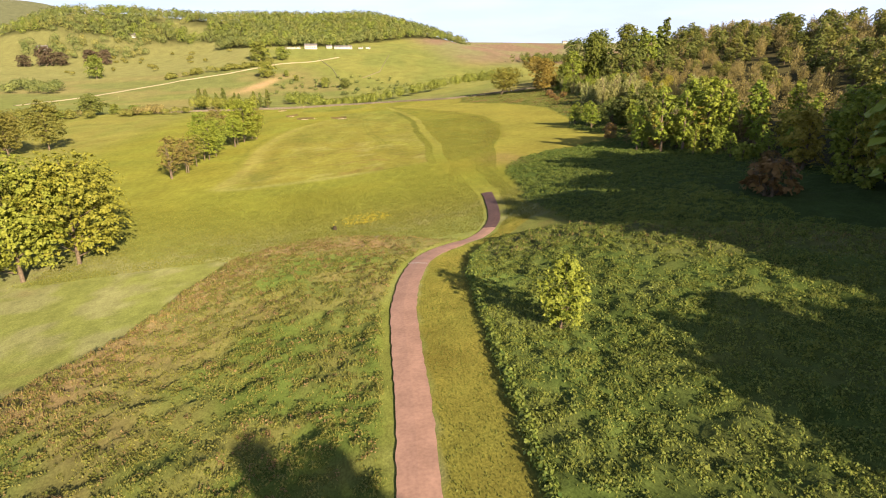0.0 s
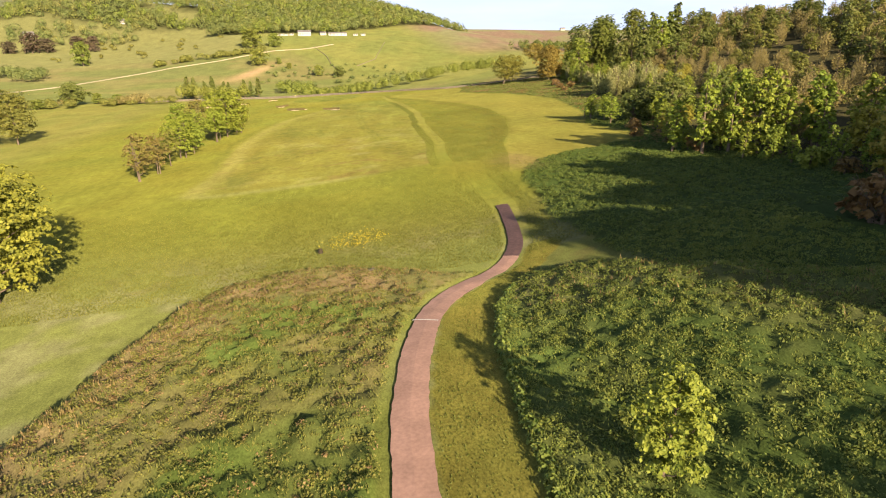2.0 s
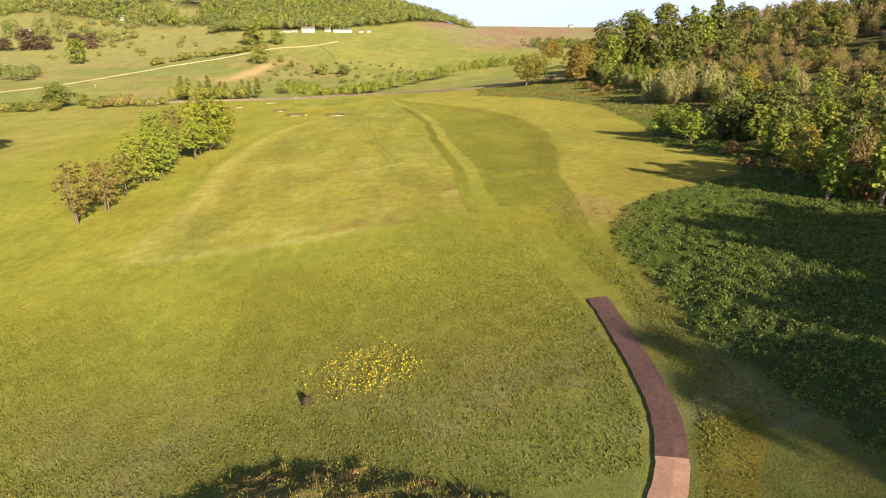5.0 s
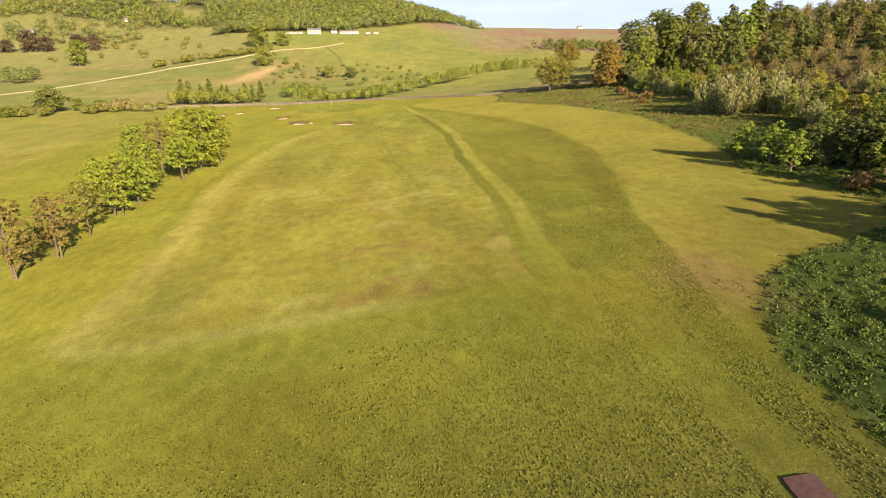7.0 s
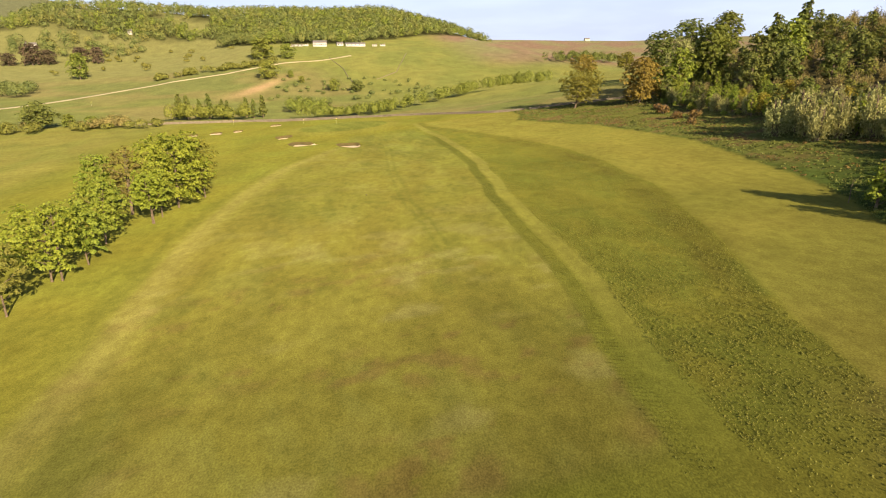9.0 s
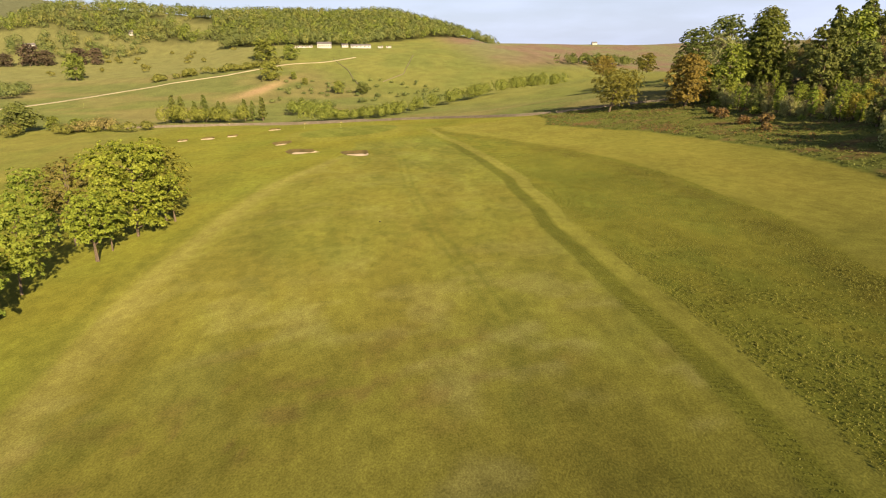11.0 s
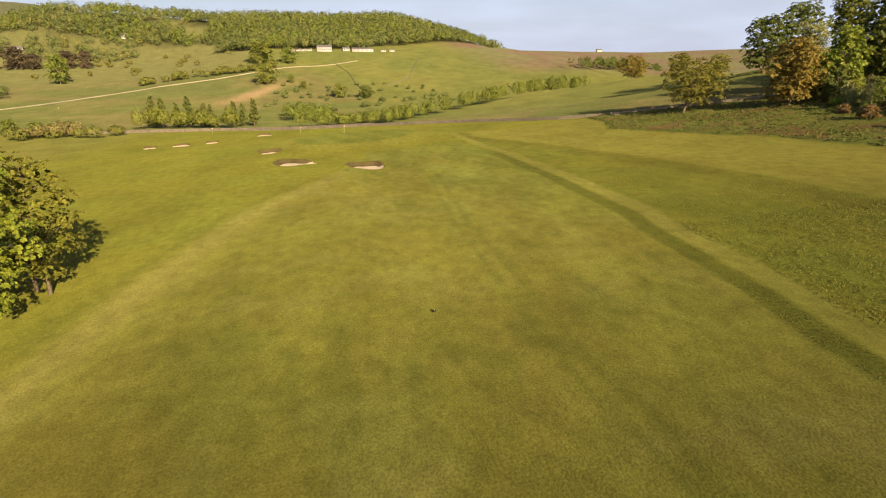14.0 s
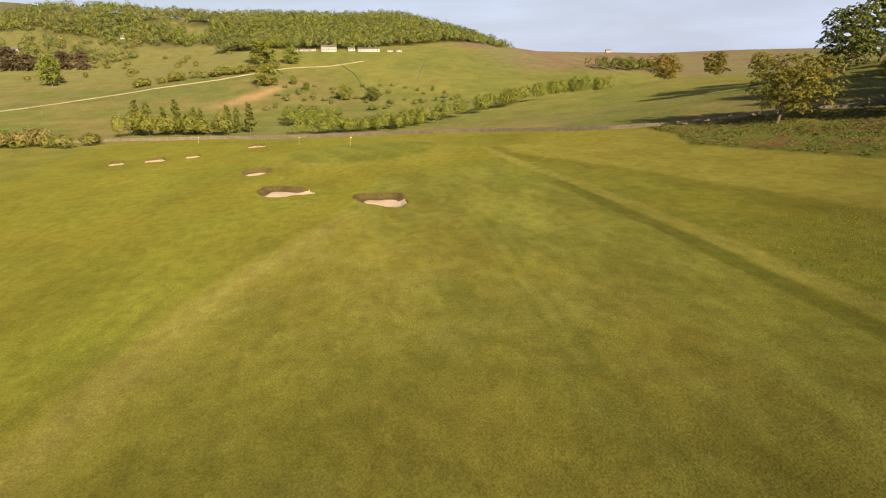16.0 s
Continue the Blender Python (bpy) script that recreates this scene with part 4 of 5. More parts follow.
# parts of the slope that lie in the sun
SUNNY = ((21.8, 49.5), (24, 42.9), (25.5, 37.1), (28.3, 34.5), (16.1, 31.3), (17.4, 27), (18.2, 23), (18.7, 19.6), (19.6, 17.4), (12, 20), (15.6, 17.3),
         (29.6, 36), (24.7, 43.8), (28, 38), (18.3, 27.9), (20, 46), (17, 40), (22, 41), (14, 26), (9, 30), (13, 12), (11, 16), (9, 40), (13, 36),
         (35, 108), (41, 107.5), (32, 104), (34, 98), (53, 119), (44, 120), (28, 95), (57, 134), (50, 114), (22, 91), (25, 92), (20, 86))


SUNNY_SPOTS = [(px, py, 0.5) for px, py in SUNNY] + [(float(np.interp(py, WOOD_Y, WOOD_X)) + dx, py, up) for py in range(84, 126, 7) for dx, up in ((0, 5.5), (4, 8.0))]


def in_sun(x, y, high, wide):
    """Whether a tree here leaves the sunny parts of the slope in the sun."""
    c = Vector((x, y, land1(x, y) + 0.55 * high))
    for px, py, up in SUNNY_SPOTS:
        p = Vector((px, py, land1(px, py) + up))
        k = (c - p).dot(sun_way)
        if k > 0:
            d = p + sun_way * k - c
            if math.hypot(d.x, d.y) < wide / 2 and abs(d.z) < 0.5 * high:
                return False
    return True


def try_plant(x, y, key, s, gap, tall=1.0):
    if any((x - a) ** 2 + (y - b) ** 2 < gap * gap for a, b in placed):
        return
    if y < 135 and "bush" not in key and not in_sun(x, y, 11 * s, 7 * s):
        if not in_sun(x, y, 5.5 * s, 4 * s):
            return
        s *= 0.55
    placed.append((x, y))
    plant(key, x, y, labels[key], "bush" if "bush" in key else "tree", wood, s, None, tall, "bush" if "bush" in key else "tree")


for x, y, s, t_ in ((57.6, 100.5, 0.78, 1.0), (59.7, 95.9, 0.95, 1.12), (62.5, 93.6, 0.92, 1.08), (65.3, 91.2, 1.05, 1.12), (64.6, 95.5, 1.05, 1.1), (67.2, 88.5, 0.9, 1.0), (70, 85, 0.95, 1.0), (74.2, 82.3, 0.95, 1.05),
                    (60.6, 104, 0.7, 1.0), (62, 109.5, 0.6, 1.0), (69, 93, 1.0, 1.1), (72.5, 89, 1.0, 1.05)):
    placed.append((x, y))
    plant("birch", x, y, labels["birch"], group=wood, scale=s, tall=t_)
for x, y, s in ((72.7, 141, 0.9), (75.5, 137, 1.0), (78.5, 133.5, 1.05), (76.5, 142, 0.85), (81, 138, 1.1)):
    placed.append((x, y))
    plant("holly", x, y, "dense dark glossy bush at the wood's edge", "bush", wood, s, name="bush")
for y in np.arange(40, 300, 3.3):                                  # the front of the wood
    x0 = float(np.interp(y, WOOD_Y, WOOD_X))
    keys = ("birch", "wood", "birch", "birch", "wood3") if y < 120 else (("birch", "wood2", "wood", "birch") if y < 160 else ("willow", "willow", "wood2", "birch", "willow"))
    try_plant(x0 + wr.uniform(0, 3.5), y + wr.uniform(-1, 1), wr.choice(keys), wr.uniform(0.45, 0.65) if 126 < y < 165 else wr.uniform(0.5, 0.72) if y > 92 else wr.uniform(0.7, 0.95), 1.5, wr.uniform(0.9, 1.1))
deep_wood = {"woodg": [], "woodd": [], "woodb": []}
for _ in range(12000):
    if sum(len(k) for k in deep_wood.values()) > 520:
        break
    y = wr.uniform(30, 355)
    x0 = float(np.interp(y, WOOD_Y, WOOD_X))
    deep = 3 + (wr.random() ** 1.35) * 130
    x = x0 + deep
    s = wr.uniform(0.62, 0.95) * (0.72 if y > 95 else 1.0)
    gap = (3.3 if y < 120 else 2.5) + 0.016 * deep
    if deep < 6 and 104 < y < 150:
        continue
    if deep < 26:
        key = wr.choice(("wood", "birch", "wood3", "wood2", "bare", "bare", "willow" if y > 150 else "wood"))
        if len(placed) - sum(len(k) for k in deep_wood.values()) < 250:
            try_plant(x, y, key, s, gap, wr.uniform(0.9, 1.12))
        continue
    if any((x - a) ** 2 + (y - b) ** 2 < gap * gap for a, b in placed):
        continue
    if y < 135 and not in_sun(x, y, 12 * s, 8 * s):
        if y < 88 or not in_sun(x, y, 7 * s, 5 * s):
            continue
        s *= 0.6
    placed.append((x, y))
    if deep < 60:
        deep_wood[wr.choice(("woodb", "woodb", "woodb", "woodb", "woodg"))].append((x, y, s * 0.9))
    else:
        deep_wood[wr.choice(("woodg", "woodd", "woodb", "woodb"))].append((x, y, s + 0.2))
for y in np.arange(44, 300, 4.6):                                  # bushes under the edge
    x0 = float(np.interp(y, WOOD_Y, WOOD_X))
    try_plant(x0 + wr.uniform(-1.5, 4), y + wr.uniform(-2, 2), wr.choice(("bush", "bush", "bush", "redbush")), wr.uniform(0.5, 1.1), 0.8)
for x, y, s in ((104, 262, 1.2), (100, 248, 1.0), (103, 244, 1.1), (108, 272, 0.9), (97, 236, 0.8), (48, 55, 1.8), (61, 118, 0.9), (66, 128, 1.0)):
    try_plant(x, y, "redbush", s, 0.5)


def many_trees(spots, key, label, seed):
    """Trees too many and too deep in the wood to tell apart, in one mesh with their trunks."""
    r, (trunk, crown) = np.random.default_rng(seed), TREE_KINDS[key]
    vs, fs, o = [], [], 0
    for me in (crown, trunk):
        co = np.empty(3 * len(me.vertices), np.float32)
        me.vertices.foreach_get("co", co)
        co = co.reshape(-1, 3)
        lo = np.empty(4 * len(me.polygons), np.int32)
        me.loops.foreach_get("vertex_index", lo)
        for x, y, s in spots:
            a = r.uniform(0, 2 * math.pi)
            c, n = math.cos(a), math.sin(a)
            p = co * s * np.array([1, 1, r.uniform(0.9, 1.12)])
            vs.append(np.stack([c * p[:, 0] - n * p[:, 1] + x, n * p[:, 0] + c * p[:, 1] + y, p[:, 2] + land1(x, y)], 1))
            fs.append(lo.reshape(-1, 4) + o)
            o += len(co)
    me = mesh_from("woodland", np.concatenate(vs), np.concatenate(fs), crown.materials[0])
    me.materials.append(BARK)
    slot = np.zeros(len(me.polygons), np.int32)
    slot[len(spots) * len(crown.polygons):] = 1
    me.polygons.foreach_set("material_index", slot)
    tagged(new("woodland", me), label, "woodland", kind="stuff")


tree_model("woodg", 11, 8.5, 1.0, 1100, 0.48, "olive", 51)
tree_model("woodd", 12, 8.0, 0.8, 1100, 0.48, "dark", 52)
tree_model("woodb", 10, 7.0, 0.4, 800, 0.36, "twig", 53, plume=64)
tree_model("tall", 22, 14, 2.0, 1100, 1.15, "green", 54)
many_trees(deep_wood["woodg"], "woodg", "green trees deep in the hillside wood", 55)
many_trees(deep_wood["woodd"], "woodd", "dark trees along the top of the hillside wood", 56)
many_trees(deep_wood["woodb"], "woodb", "thicket of brownish trees not yet in leaf", 57)
# tall trees of the same wood beside and behind the start, whose shade lies over the slope
tall = [(12.5, -27, 0.78), (28.5, 7, 0.42), (31.5, 6, 0.44), (27.3, 2.5, 0.42), (34, 4, 0.44), (30, 1, 0.46), (33, -2, 0.48)]
tr = random.Random(4)
for _ in range(1500):
    y = tr.uniform(-60, 47)
    x, s = float(np.interp(y, WOOD_Y, WOOD_X)) + 1 + tr.random() * 50, tr.uniform(0.82, 1.03)
    if len(tall) < 110 and all((x - a) ** 2 + (y - b) ** 2 > 25 for a, b, _s in tall) and in_sun(x, y, 22 * s, 14 * s):
        tall.append((x, y, s))
many_trees(tall, "tall", "tall leafy trees of the wood beside the start", 58)
for x, y, key, s, lab in ((97, 313, "oak", 1.02, "spreading oak with olive new leaves and a leaning trunk"), (114, 295, "bronze", 1.02, "round tree with bronze-brown new leaves"),
                          (143, 299, "ash", 1.0, "tall full green ash above the wood"), (172, 303, "conifer", 1.8, "dark conifer above the wood"), (180, 301, "conifer", 1.65, "dark conifer above the wood"), (188, 308, "conifer", 1.9, "dark conifer above the wood"), (163, 369, "ashbare", 1.0, "broad dark ash with a ragged crown"),
                          (181, 374, "ashbare", 1.1, "broad dark ash with a ragged crown"), (200, 372, "ash", 0.95, "tall full green ash above the wood"), (155, 338, "greybare", 0.95, "grey tree still partly bare"),
                          (131, 298, "wood", 1.5, "leafy green tree on the wooded hillside"), (126, 301, "wood", 1.0, "leafy green tree on the wooded hillside"), (154, 322, "wood2", 1.3, "dark green tree on the wooded hillside"), (150, 283, "wood2", 1.65, "dark green tree on the wooded hillside"), (159, 287, "wood2", 1.8, "dark green tree on the wooded hillside"), (168, 290, "wood", 1.7, "leafy green tree on the wooded hillside"),
                          (198, 538, "bronzelow", 1.0, "round brown tree in the pasture"), (236, 545, "meadow", 1.15, "golden-green tree in the pasture"), (214, 560, "meadow", 0.7, "golden-green tree in the pasture"),
                          (250, 522, "meadow", 0.95, "golden-green tree in the pasture")):
    plant(key, x, y, lab, scale=s, turn=-15 if key == "oak" else None)
for x, y, s in ((67.8, 151.7, 0.95), (69.3, 147.3, 1.0), (67.6, 140.9, 0.95)):
    plant("youngbirch", x, y, "young birch standing free at the wood's edge", group="young birches", scale=s)
for x, y, s in ((95, 203, 1.0), (98, 198, 1.1), (96, 193, 0.85), (101, 204, 1.15), (100, 192, 1.05), (104, 198, 1.2), (103, 188, 1.0), (107, 193, 1.2), (106, 184, 0.9)):
    plant("willow", x, y, labels["willow"], "bush", wood, s, name="bush")
for x, y, s in ((136, 266, 1.15), (143, 260, 1.2), (151, 268, 1.2), (157, 258, 1.1), (164, 264, 1.1)):
    plant("wood2", x, y, labels["wood2"], group=wood, scale=s)

# ---- far woods, hedges and scattered trees ----
def clumps(name, spots, label, leaf, size, per, seed, category="trees"):
    """Many far trees as one mesh: spots are x, y, height, width."""
    r = np.random.default_rng(seed)
    cs, ns, ss_ = [], [], []
    for x, y, h, w in spots:
        z = land1(x, y)
        k = per
        d = r.normal(size=(k, 3))
        d /= np.linalg.norm(d, axis=1, keepdims=True)
        d[:, 2] = np.abs(d[:, 2]) * np.where(r.random(k) < 0.7, 1, -0.6)
        lump = 1 + 0.22 * np.sin(4 * d[:, :1] + x) * np.sin(5 * d[:, 1:2] + y)
        cs.append(np.array([x, y, z + h * 0.52]) + d * np.array([w / 2, w / 2, h * 0.5]) * lump * r.uniform(0.8, 1.05, (k, 1)))
        ns.append(d + 0.16 * r.normal(size=(k, 3)))
    v, f = leaf_quads(np.concatenate(cs), np.concatenate(ns), size, r)
    return tagged(new(name, mesh_from(name, v, f, LEAF[leaf])), label, category, kind="stuff")


fr = random.Random(5)
taken = collections.defaultdict(list)


def hill_full(x, y, gap=9.0):
    """Whether a tree already stands close by; if not, this one now does."""
    i, j = int(x // gap), int(y // gap)
    for a in (-1, 0, 1):
        for b in (-1, 0, 1):
            if any((x - p) ** 2 + (y - q) ** 2 < gap * gap for p, q in taken[i + a, j + b]):
                return True
    taken[i, j].append((x, y))
    return False


hill = {"far": [], "mid": [], "fargold": []}
for _ in range(11000):
    x, y = fr.uniform(-620, 330), fr.uniform(1005, 1500)
    low_edge = 1016 + 0.2 * abs(x - 40) + 150 * float(ss((-x - 90) / 80)) + max(0, (x - 150)) * 0.9
    if y < low_edge or x > 60 + 300 * max(0.0, 1 - abs(y - 1330) / 260):
        continue
    if x < -200 and fbm(np.array([x / 75]), np.array([y / 60]), 52)[0] < 0.40:
        continue
    kind = "mid" if fr.random() < 0.25 else ("fargold" if fr.random() < 0.3 else "far")
    if hill_full(x, y):
        continue
    hill[kind].append((x, y, fr.uniform(12, 21), fr.uniform(12, 17)))
for kind in hill:
    hill[kind] = hill[kind][:900]
    clumps("woodland", hill[kind], "far wood of mixed green trees on the hill", kind, 1.25, 110, 40 + ord(kind[-1]) % 29, "woodland")
clumps("woodland", [(-165 + 50 * fr.random(), 1140 + 25 * fr.random(), fr.uniform(18, 24), fr.uniform(18, 26)) for _ in range(9)], "tall dark trees at the corner of the far wood", "far", 1.1, 260, 71, "woodland")

belt = []
for _ in range(120):
    t = fr.random()
    x = -15 + 215 * t
    y = 470 + 150 * t + fr.uniform(-9, 9)
    belt.append((x, y, fr.uniform(5, 8) + 5 * t, fr.uniform(5, 8)))
clumps("hedge", belt, "belt of green trees along the valley bottom", "mid", 0.42, 260, 61, "hedge")
clump = []
for k in range(16):
    t = k / 15
    clump.append((-92 + 46 * t + fr.uniform(-2, 2), 480 + fr.uniform(-4, 8), fr.uniform(7, 11), fr.uniform(6, 9)))
clumps("hedge", clump, "clump of young leafy trees beyond the wall", "mid", 0.42, 420, 62, "hedge")
for k in range(9):
    plant("conifer", -90 + 52 * k / 8 + fr.uniform(-2, 2), 494 + fr.uniform(-3, 6), "dark conifer in the clump beyond the wall", group="conifers beyond the wall", scale=fr.uniform(1.0, 1.45))
clumps("hedge", [(-26 + 30 * fr.random(), 525 + 40 * fr.random(), fr.uniform(6, 10), fr.uniform(6, 9)) for _ in range(16)], "bushy trees in the valley bottom", "mid", 0.5, 260, 63, "hedge")
clumps("scrub", [(-205 + 130 * (t := fr.random()) + fr.uniform(-8, 8), 448 - 12 * t + fr.uniform(-12, 12), fr.uniform(3, 7), fr.uniform(5, 9)) for _ in range(20)],
       "brownish scrub and hawthorns along the course boundary", "olive", 0.45, 260, 64, "scrub")
clumps("scrub", [(-112 + fr.uniform(-9, 9), 447 + fr.uniform(-5, 5), fr.uniform(4, 8), fr.uniform(6, 9)) for _ in range(7)] + [(-215 + 120 * fr.random(), 452 + fr.uniform(-9, 9), fr.uniform(2, 5), fr.uniform(4, 8)) for _ in range(9)],
       "brown leafless scrub along the boundary", "twig", 0.45, 220, 65, "scrub")
clumps("hedge", [(-175 + 120 * (t := fr.random()), 790 + 45 * t + fr.uniform(-7, 7), fr.uniform(4, 9), fr.uniform(6, 11)) for _ in range(46)], "overgrown hedge above the stony track", "olive", 0.9, 110, 66, "hedge")
clumps("scrub", [(fr.uniform(-50, 100), fr.uniform(590, 745), fr.uniform(1.5, 4), fr.uniform(2.5, 6)) for _ in range(70)], "scattered gorse and bushes on the valley side", "far", 0.5, 130, 67, "scrub")
clumps("scrub", [(fr.uniform(-420, -120), fr.uniform(900, 1180), fr.uniform(3, 7), fr.uniform(5, 11)) for _ in range(22)], "scattered bushes on the far rough pasture", "olive", 1.0, 80, 68, "scrub")
left_wood = []
for k in range(900):
    x, y = fr.uniform(-900, -230), fr.uniform(1150, 1560)
    if fbm(np.array([x / 90]), np.array([y / 70]), 51)[0] > 0.42 and not hill_full(x, y):
        left_wood.append((x, y, fr.uniform(11, 18), fr.uniform(11, 20)))
clumps("woodland", left_wood[:260], "mixed woods and hedges on the distant hillside", "far", 1.15, 120, 69, "woodland")
clumps("woodland", left_wood[260:420], "lighter trees in the woods on the distant hillside", "fargold", 1.15, 120, 72, "woodland")
clumps("scrub", [(-275 - 60 * fr.random(), 690 + 110 * fr.random(), fr.uniform(7, 13), fr.uniform(12, 20)) for _ in range(15)], "bushy trees on the valley side", "far", 0.8, 300, 73, "scrub")
clumps("woodland", [(300 + fr.uniform(-28, 28) + 14 * k, 832 + 8 * k + fr.uniform(-8, 8), fr.uniform(9, 13), fr.uniform(6, 9)) for k in range(8) for _ in range(9)], "dark conifer plantation on the moor's edge", "dark", 0.9, 90, 70, "woodland")
tree_model("fardark", 20, 20, 1.0, 3000, 0.75, "dark", 31)
tree_model("fargreen", 18, 17, 0.8, 3600, 0.55, "mid", 32)
tree_model("farbrown", 20, 20, 1.0, 3000, 0.7, "farbrown", 33)
for key, x, y, s, t_ in (("fargreen", -277, 866, 1.5, 1.15), ("farbrown", -356, 1100, 1.25, 1.0), ("farbrown", -336, 1104, 1.1, 1.15), ("farbrown", -448, 1085, 1.2, 0.8), ("farbrown", -418, 1088, 1.6, 1.0), ("farbrown", -398, 1092, 1.35, 0.85),
                     ("fardark", -154, 458, 0.85, 0.9), ("fargreen", -141, 464, 0.5, 0.85), ("fargreen", -125, 452, 0.55, 0.7), ("fargreen", -168, 440, 0.6, 0.6),
                     ("fargreen", -56, 746, 1.3, 0.85), ("fargreen", -72, 880, 1.9, 0.75), ("fargreen", -43, 878, 1.2, 0.9), ("fargreen", -34, 750, 0.45, 1.0),
                     ("fargreen", 9, 670, 0.62, 1.1), ("fardark", 30, 662, 0.55, 1.0), ("fargreen", -22, 720, 0.4, 1.0)):
    plant(key, x, y, {"fargreen": "round tree standing alone on the far pasture", "farbrown": "brown tree with new leaves on the far pasture", "fardark": "dark tree on the far pasture"}[key], scale=s, tall=t_)
for x, y, s in ((-101, 250, 1.35), (-112, 243, 1.2), (-122, 262, 1.1)):
    plant("bigolive", x, y, "old leafy tree on the neighbouring fairway", scale=s, group="trees on the neighbouring fairway")

# ---- stony track on the far hillside ----
tl = [(-262, 598), (-248.7, 623), (-234, 646), (-214, 685), (-196, 716), (-156, 764), (-104, 792), (-77, 817), (-42, 845), (4, 876), (36, 905)]
tp = [(float(np.interp(u, range(len(tl)), [p[0] for p in tl])), float(np.interp(u, range(len(tl)), [p[1] for p in tl]))) for u in np.arange(0, 10.01, 0.14)]
v, f = ribbon(tp, lambda k: -2.0, lambda k: 2.0, 0.35, 1.0)
track = tagged(new("track", mesh_from("track", v, f, TRACK)), "pale stony track climbing the far hillside", "track", kind="structure")


# ---- buildings below the wood ----
def house(name, x, y, wx, wy, high, pitch, turn, label, windows):
    ob = thing(name, (x, y, land1(x, y) - 0.6), label, "building", turn=turn)
    part("wall", mesh_from("house_wall", *box(-wx / 2, -wy / 2, 0, wx / 2, wy / 2, high), WHITE), ob)
    e, p = 0.4, pitch
    rv = [(-wx / 2 - e, -wy / 2 - e, high), (wx / 2 + e, -wy / 2 - e, high), (wx / 2 + e, wy / 2 + e, high), (-wx / 2 - e, wy / 2 + e, high),
          (-wx / 2 - e, 0, high + p), (wx / 2 + e, 0, high + p), (-wx / 2 - e, 0, high + p), (wx / 2 + e, 0, high + p)]
    part("roof", mesh_from("house_roof", rv, [(0, 1, 5, 4), (2, 3, 6, 7), (0, 4, 6, 3), (1, 2, 7, 5), (3, 2, 1, 0)], SLATE), ob, "dark slate roof")
    part("chimney", mesh_from("chimney", *box(wx * 0.3, -0.5, high, wx * 0.3 + 1, 0.5, high + p + 1.2), STONE), ob)
    bars = joined([box(-0.8, -0.14, -0.1, 0.8, 0.05, 0), box(-0.8, -0.14, 1.5, 0.8, 0.05, 1.6), box(-0.8, -0.14, 0, -0.7, 0.05, 1.5), box(0.7, -0.14, 0, 0.8, 0.05, 1.5), box(-0.04, -0.13, 0, 0.04, 0.05, 1.5)])
    frame_mesh, pane = mesh_from("window_frame", *bars, PALE_POST), mesh_from("window_pane", *box(-0.7, -0.09, 0, 0.7, 0.05, 1.5), GLASS)
    for k in range(windows):
        w = part("window", frame_mesh, ob)
        w.location = (-wx / 2 + wx * (k + 0.5) / windows, -wy / 2, high * 0.42)
        part("pane", pane, w, "dark glass pane")
    return ob


house("white_house", -4, 998, 19, 8, 5.5, 3.0, -4, "long white farmhouse with a dark roof below the wood", 7)
house("white_house", 46, 1002, 28, 8, 3.6, 2.0, 3, "low white farm building below the wood", 5)
house("white_house", 24, 1006, 9, 6, 3.4, 2.0, 10, "small white outbuilding below the wood", 2)
house("white_house", -462, 1200, 17, 8, 4.5, 3.5, 8, "white cottage on the distant hillside", 6)
house("white_house", -326, 1254, 7, 6, 5.5, 3.5, 0, "tall pale house among the far trees", 3)
house("white_house", 905, 2150, 18, 9, 6.0, 4.0, 0, "far white farmhouse on the moor", 4)
for k, (x, y) in enumerate(((-46, 1000), (-38, 1003), (-32, 1000), (-24, 1004), (74, 1004), (86, 1007))):
    house("caravan", x, y, 7, 3, 2.9, 0.4, fr.uniform(-25, 25), "white caravan parked below the wood", 2)


# ---- dry stone wall ----
sr = random.Random(9)
pieces = []
wxs = np.arange(-120, 262, 0.5)
wys = np.interp(wxs, WALL_X, WALL_Y)
dist = np.r_[0, np.cumsum(np.hypot(np.diff(wxs), np.diff(wys)))]
u = 0.0
while u < dist[-1]:
    step = sr.uniform(0.5, 0.95)
    x, y = float(np.interp(u, dist, wxs)), float(np.interp(u, dist, wys))
    x2, y2 = float(np.interp(u + 0.4, dist, wxs)), float(np.interp(u + 0.4, dist, wys))
    a, z = math.atan2(y2 - y, x2 - x), land1(x, y) - 0.1
    gap = 84 < x < 86
    tall = 1.35 if x < 18 else 1.0
    for c in range(0 if gap else 4):
        h = tall / 4 * sr.uniform(0.85, 1.1)
        v, f = box(-step * 0.52, -0.28 + 0.03 * c, 0, step * 0.52, 0.28 - 0.03 * c, h + 0.03)
        o = sr.uniform(-0.2, 0.2) * step
        t = a + sr.uniform(-0.06, 0.06)
        v = [(x + (p[0] + o) * math.cos(t) - p[1] * math.sin(t) + sr.uniform(-0.03, 0.03), y + (p[0] + o) * math.sin(t) + p[1] * math.cos(t) + sr.uniform(-0.03, 0.03),
              z + c * tall / 4 + p[2] + sr.uniform(-0.03, 0.03)) for p in v]
        pieces.append((v, f))
    u += step
v, f = joined(pieces)
wall_ob = thing("wall_boundary", (0, 0, 0), "dry stone wall of grey gritstone between course and pasture", "wall")
tagged(wall_ob, kind="structure")
tagged(part("stones", mesh_from("wall_stones", v, f, STONE), wall_ob), kind="stuff")


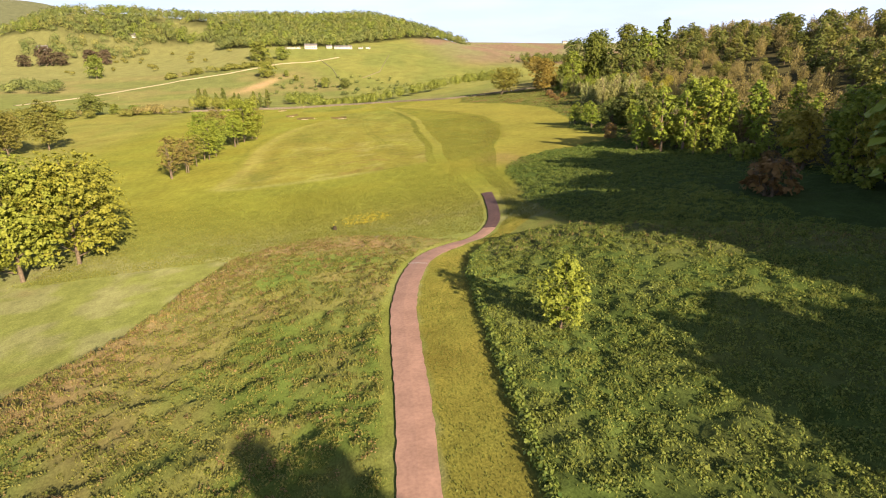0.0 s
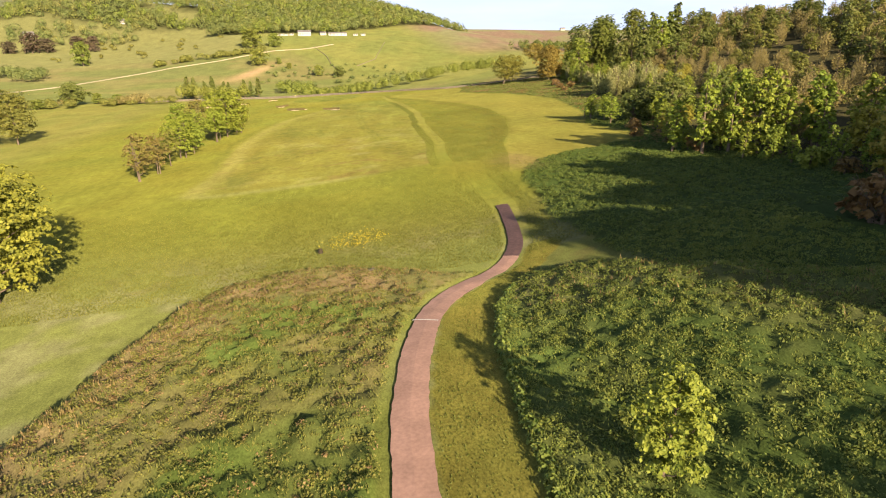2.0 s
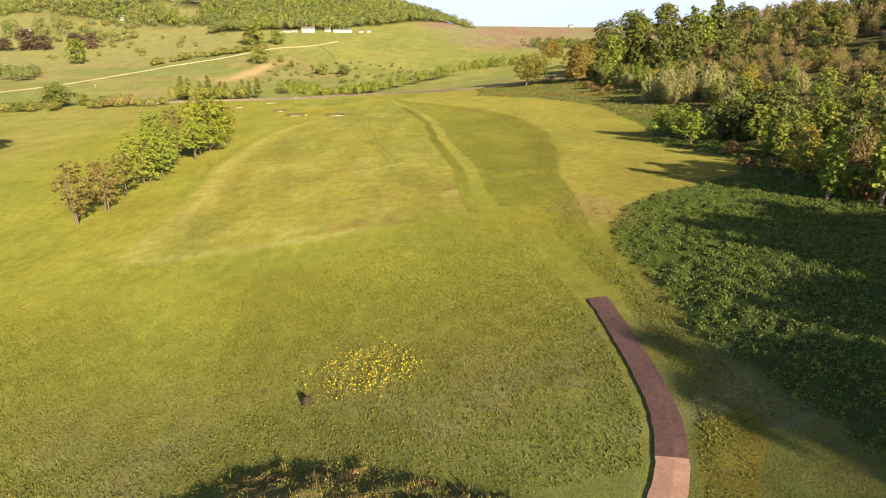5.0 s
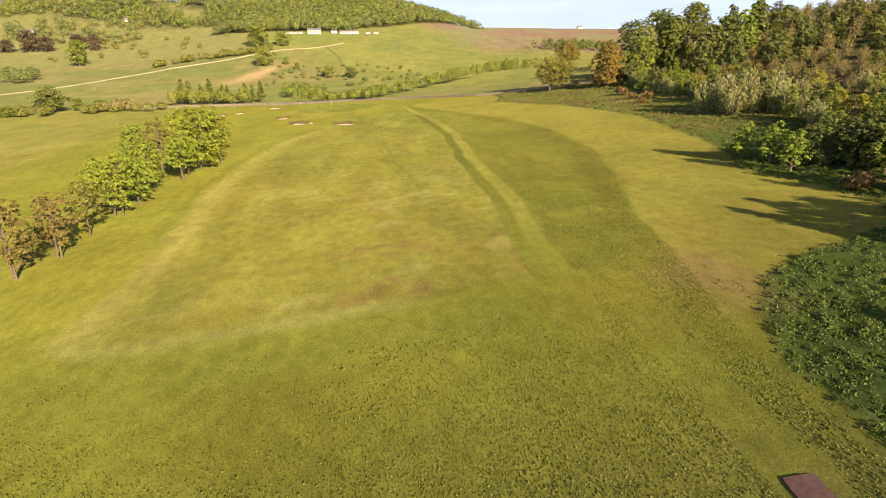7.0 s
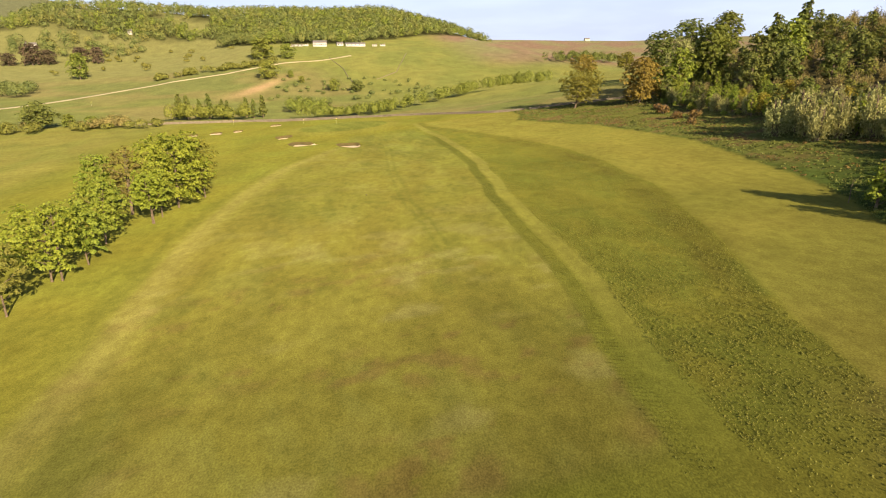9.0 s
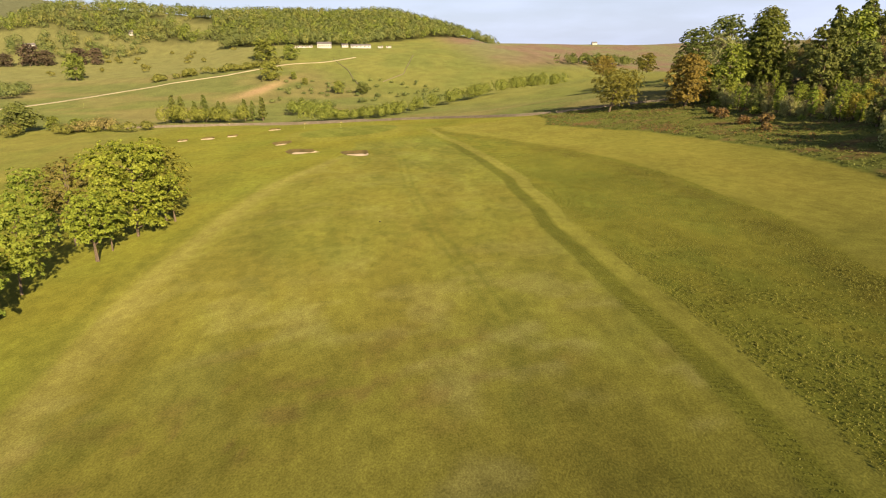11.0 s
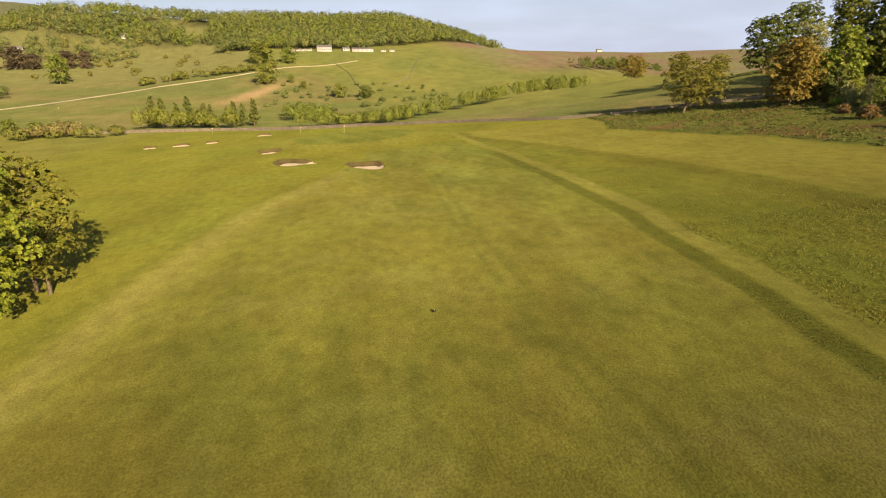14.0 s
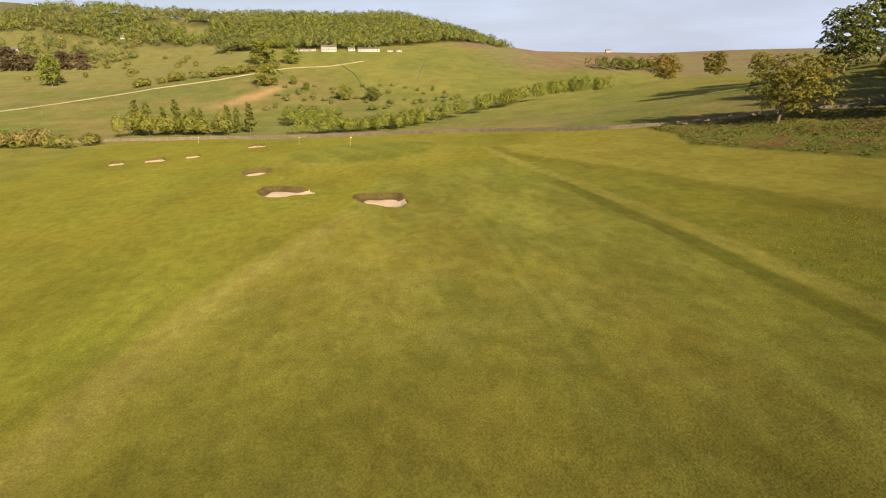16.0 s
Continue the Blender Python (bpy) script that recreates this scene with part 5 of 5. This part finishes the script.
# ---- bunkers, green, posts ----
for b in BUNKERS:
    ob = thing("bunker", (b[0], b[1], land1(b[0], b[1])), "sand bunker with a steep turf face at the back", "bunker", "bunkers round the green")
    c, s = math.cos(b[4]), math.sin(b[4])

    def rim(a, r):
        """The place at an angle and a level of this bunker."""
        w = r * (1 + 0.16 * math.sin(3 * a + b[0]) + 0.08 * math.sin(5 * a + b[1]))
        u_, v_ = b[2] * w * math.cos(a), b[3] * w * math.sin(a)
        x, y = b[0] + c * u_ - s * v_, b[1] + s * u_ + c * v_
        return x, y
    for nm, r0, r1, m_, lift in (("sand", 0.0, 1.03, SAND, 0.12), ("turf_face", 0.66 if b[2] > 2.7 else 0.88, 1.12, FACE, 0.2)):
        vs, fs, na, nr = [], [], 48, 7
        for k in range(na):
            a = 2 * math.pi * k / na
            for q in range(nr):
                px_, py_ = rim(a, 1.0)
                back = float(ss(((py_ - b[1]) / b[3] + 0.1) / 0.6))
                top = r1 if nm == "sand" else 0.94 + (r1 - 0.94) * back
                low = r0 if nm == "sand" else 0.93 - (0.93 - r0) * back
                x, y = rim(a, low + (top - low) * q / (nr - 1))
                vs.append((x - b[0], y - b[1], land1(x, y) + lift - land1(b[0], b[1]) - (0.2 if q == nr - 1 else 0) - (0.25 if nm == "turf_face" and q == 0 else 0) - (0.5 * (1 - back) if nm == "turf_face" else 0)))
        for k in range(na):
            for q in range(nr - 1):
                k2 = (k + 1) % na
                fs.append((k * nr + q, k2 * nr + q, k2 * nr + q + 1, k * nr + q + 1)[::-1])
        part(nm, mesh_from(nm, vs, fs, m_, True), ob, "rough brown turf face" if nm == "turf_face" else "")

flags = "flagsticks on the greens"
for x, y, h in ((6.3, 352, 2.3), (-46, 421, 2.3), (-9, 389, 2.2), (-184, 622, 3.4)):
    ob = thing("flagstick", (x, y, land1(x, y)), "thin flagstick with a small yellow flag on the green", "flag", flags)
    part("pole", mesh_from("pole", *tube([(0, 0, -0.2), (0, 0, h)], [0.02, 0.015], 6), PALE_POST), ob)
    part("flag", mesh_from("flag", *box(0.02, -0.012, h - 0.26, 0.36, 0.012, h), CLOTH), ob, "small yellow flag")
fence = "fence posts along the wall"
for x, y, m_, h in ((106.5, 325.0, PALE_POST, 1.3), (113.7, 319.5, POST, 1.7), (120, 314, POST, 1.4), (98, 330, POST, 1.2), (127, 310, POST, 1.4), (134, 307, POST, 1.4), (141, 304.5, POST, 1.4)):
    ob = thing("fence_post", (x, y, land1(x, y)), "pale wooden post by the stone wall" if m_ is PALE_POST else "weathered wooden post by the stone wall", "post", fence)
    part("post", mesh_from("post", *tube([(0, 0, -0.3), (0, 0, h), (0, 0, h + 0.06)], [0.11, 0.10, 0.03], 7), m_), ob)

stem = thing("bare_sapling", (68.2, 156.0, land1(68.2, 156.0)), "thin bent leafless sapling at the edge of the grass", "sapling")
part("stem", mesh_from("stem", *tube([(0, 0, -0.2), (0.05, 0, 1.0), (0.0, 0.05, 2.0), (0.35, 0.1, 2.9)], [0.07, 0.055, 0.04, 0.015], 6), BARK), stem)
for k, (dx, z0, z1) in enumerate(((0.5, 1.5, 2.2), (-0.4, 1.9, 2.6), (0.3, 2.2, 3.0))):
    part("twig", mesh_from("twig", *tube([(0.02, 0.02, z0), (dx, 0.1 * k, z1)], [0.025, 0.008], 4), BARK), stem)

# ---- small things on the grass ----
r = np.random.default_rng(81)
n = 500
a, d = r.uniform(0, 2 * math.pi, n), np.sqrt(r.random(n))
x, y = 5.6 + 3.6 * d * np.cos(a) + 0.6 * r.normal(size=n), 86.0 + 3.4 * d * np.sin(a) + 0.6 * r.normal(size=n)
z = land(x, y) + r.uniform(0.2, 0.45, n)
v, f = leaf_quads(np.stack([x, y, z], 1), r.normal(size=(n, 3)) * 0.4 + np.array([0, -0.3, 1]), 0.075, r)
tagged(new("buttercups", mesh_from("buttercups", v, f, BLOSSOM)), "patch of yellow buttercups in the grass below the mound", "flowers", kind="stuff")
# small dark lump of unknown kind, given a stump's shape
sv, sf = tube([(0, 0, -0.2), (0, 0, 0.3), (0.02, 0, 0.55), (0.02, 0.02, 0.6)], [0.34, 0.28, 0.24, 0.05], 9)
stump = tagged(new("stump", mesh_from("stump", sv, sf, DARK_BROWN, True)), "low dark lump in the grass", "stump")
stump.matrix_basis = pose(1.1, 83.3, land1(1.1, 83.3))
rv = np.array(box(-0.36, -0.24, -0.2, 0.36, 0.24, 0.22)[0]) * (1 + 0.25 * np.sin(np.arange(24).reshape(8, 3)))
stone = tagged(new("stone", mesh_from("stone", rv, box(0, 0, 0, 1, 1, 1)[1], STONE)), "pale stone lying in the grass on the brow", "stone")
stone.matrix_basis = pose(6.0, 69.7, land1(6.0, 69.7) + 0.15, 0, 0, 20)

marker = thing("distance_marker", (9.7, 201.7, land1(9.7, 201.7) + 0.02), "small round white distance marker set in the fairway", "marker")
part("rim", mesh_from("rim", *tube([(0, 0, -0.1), (0, 0, 0.05), (0, 0, 0.06)], [0.11, 0.11, 0.06], 16), DARK_BROWN), marker, "dark rim")
part("disc", mesh_from("disc", *tube([(0, 0, 0.0), (0, 0, 0.062), (0, 0, 0.066)], [0.06, 0.06, 0.001], 16), WHITE), marker, "white disc")

# ---- field walls on the far hillside ----
def field_wall(points, high, wide):
    """A low dry stone wall on the far hill, through some points."""
    pts = [(float(np.interp(u, range(len(points)), [p[0] for p in points])), float(np.interp(u, range(len(points)), [p[1] for p in points]))) for u in np.arange(0, len(points) - 0.99, 0.04)]
    v, f = ribbon(pts, lambda k: -wide, lambda k: wide, high, high + 1.0)
    return tagged(new("field_wall", mesh_from("field_wall", v, f, STONE)), "dry stone field wall on the far hillside", "wall", "field walls on the hill")


for pts in ([(7, 893), (22, 800), (25, 748), (30, 706)], [(109, 915), (95, 850), (80, 777), (54, 734)]):
    field_wall(pts, 0.5, 0.22)
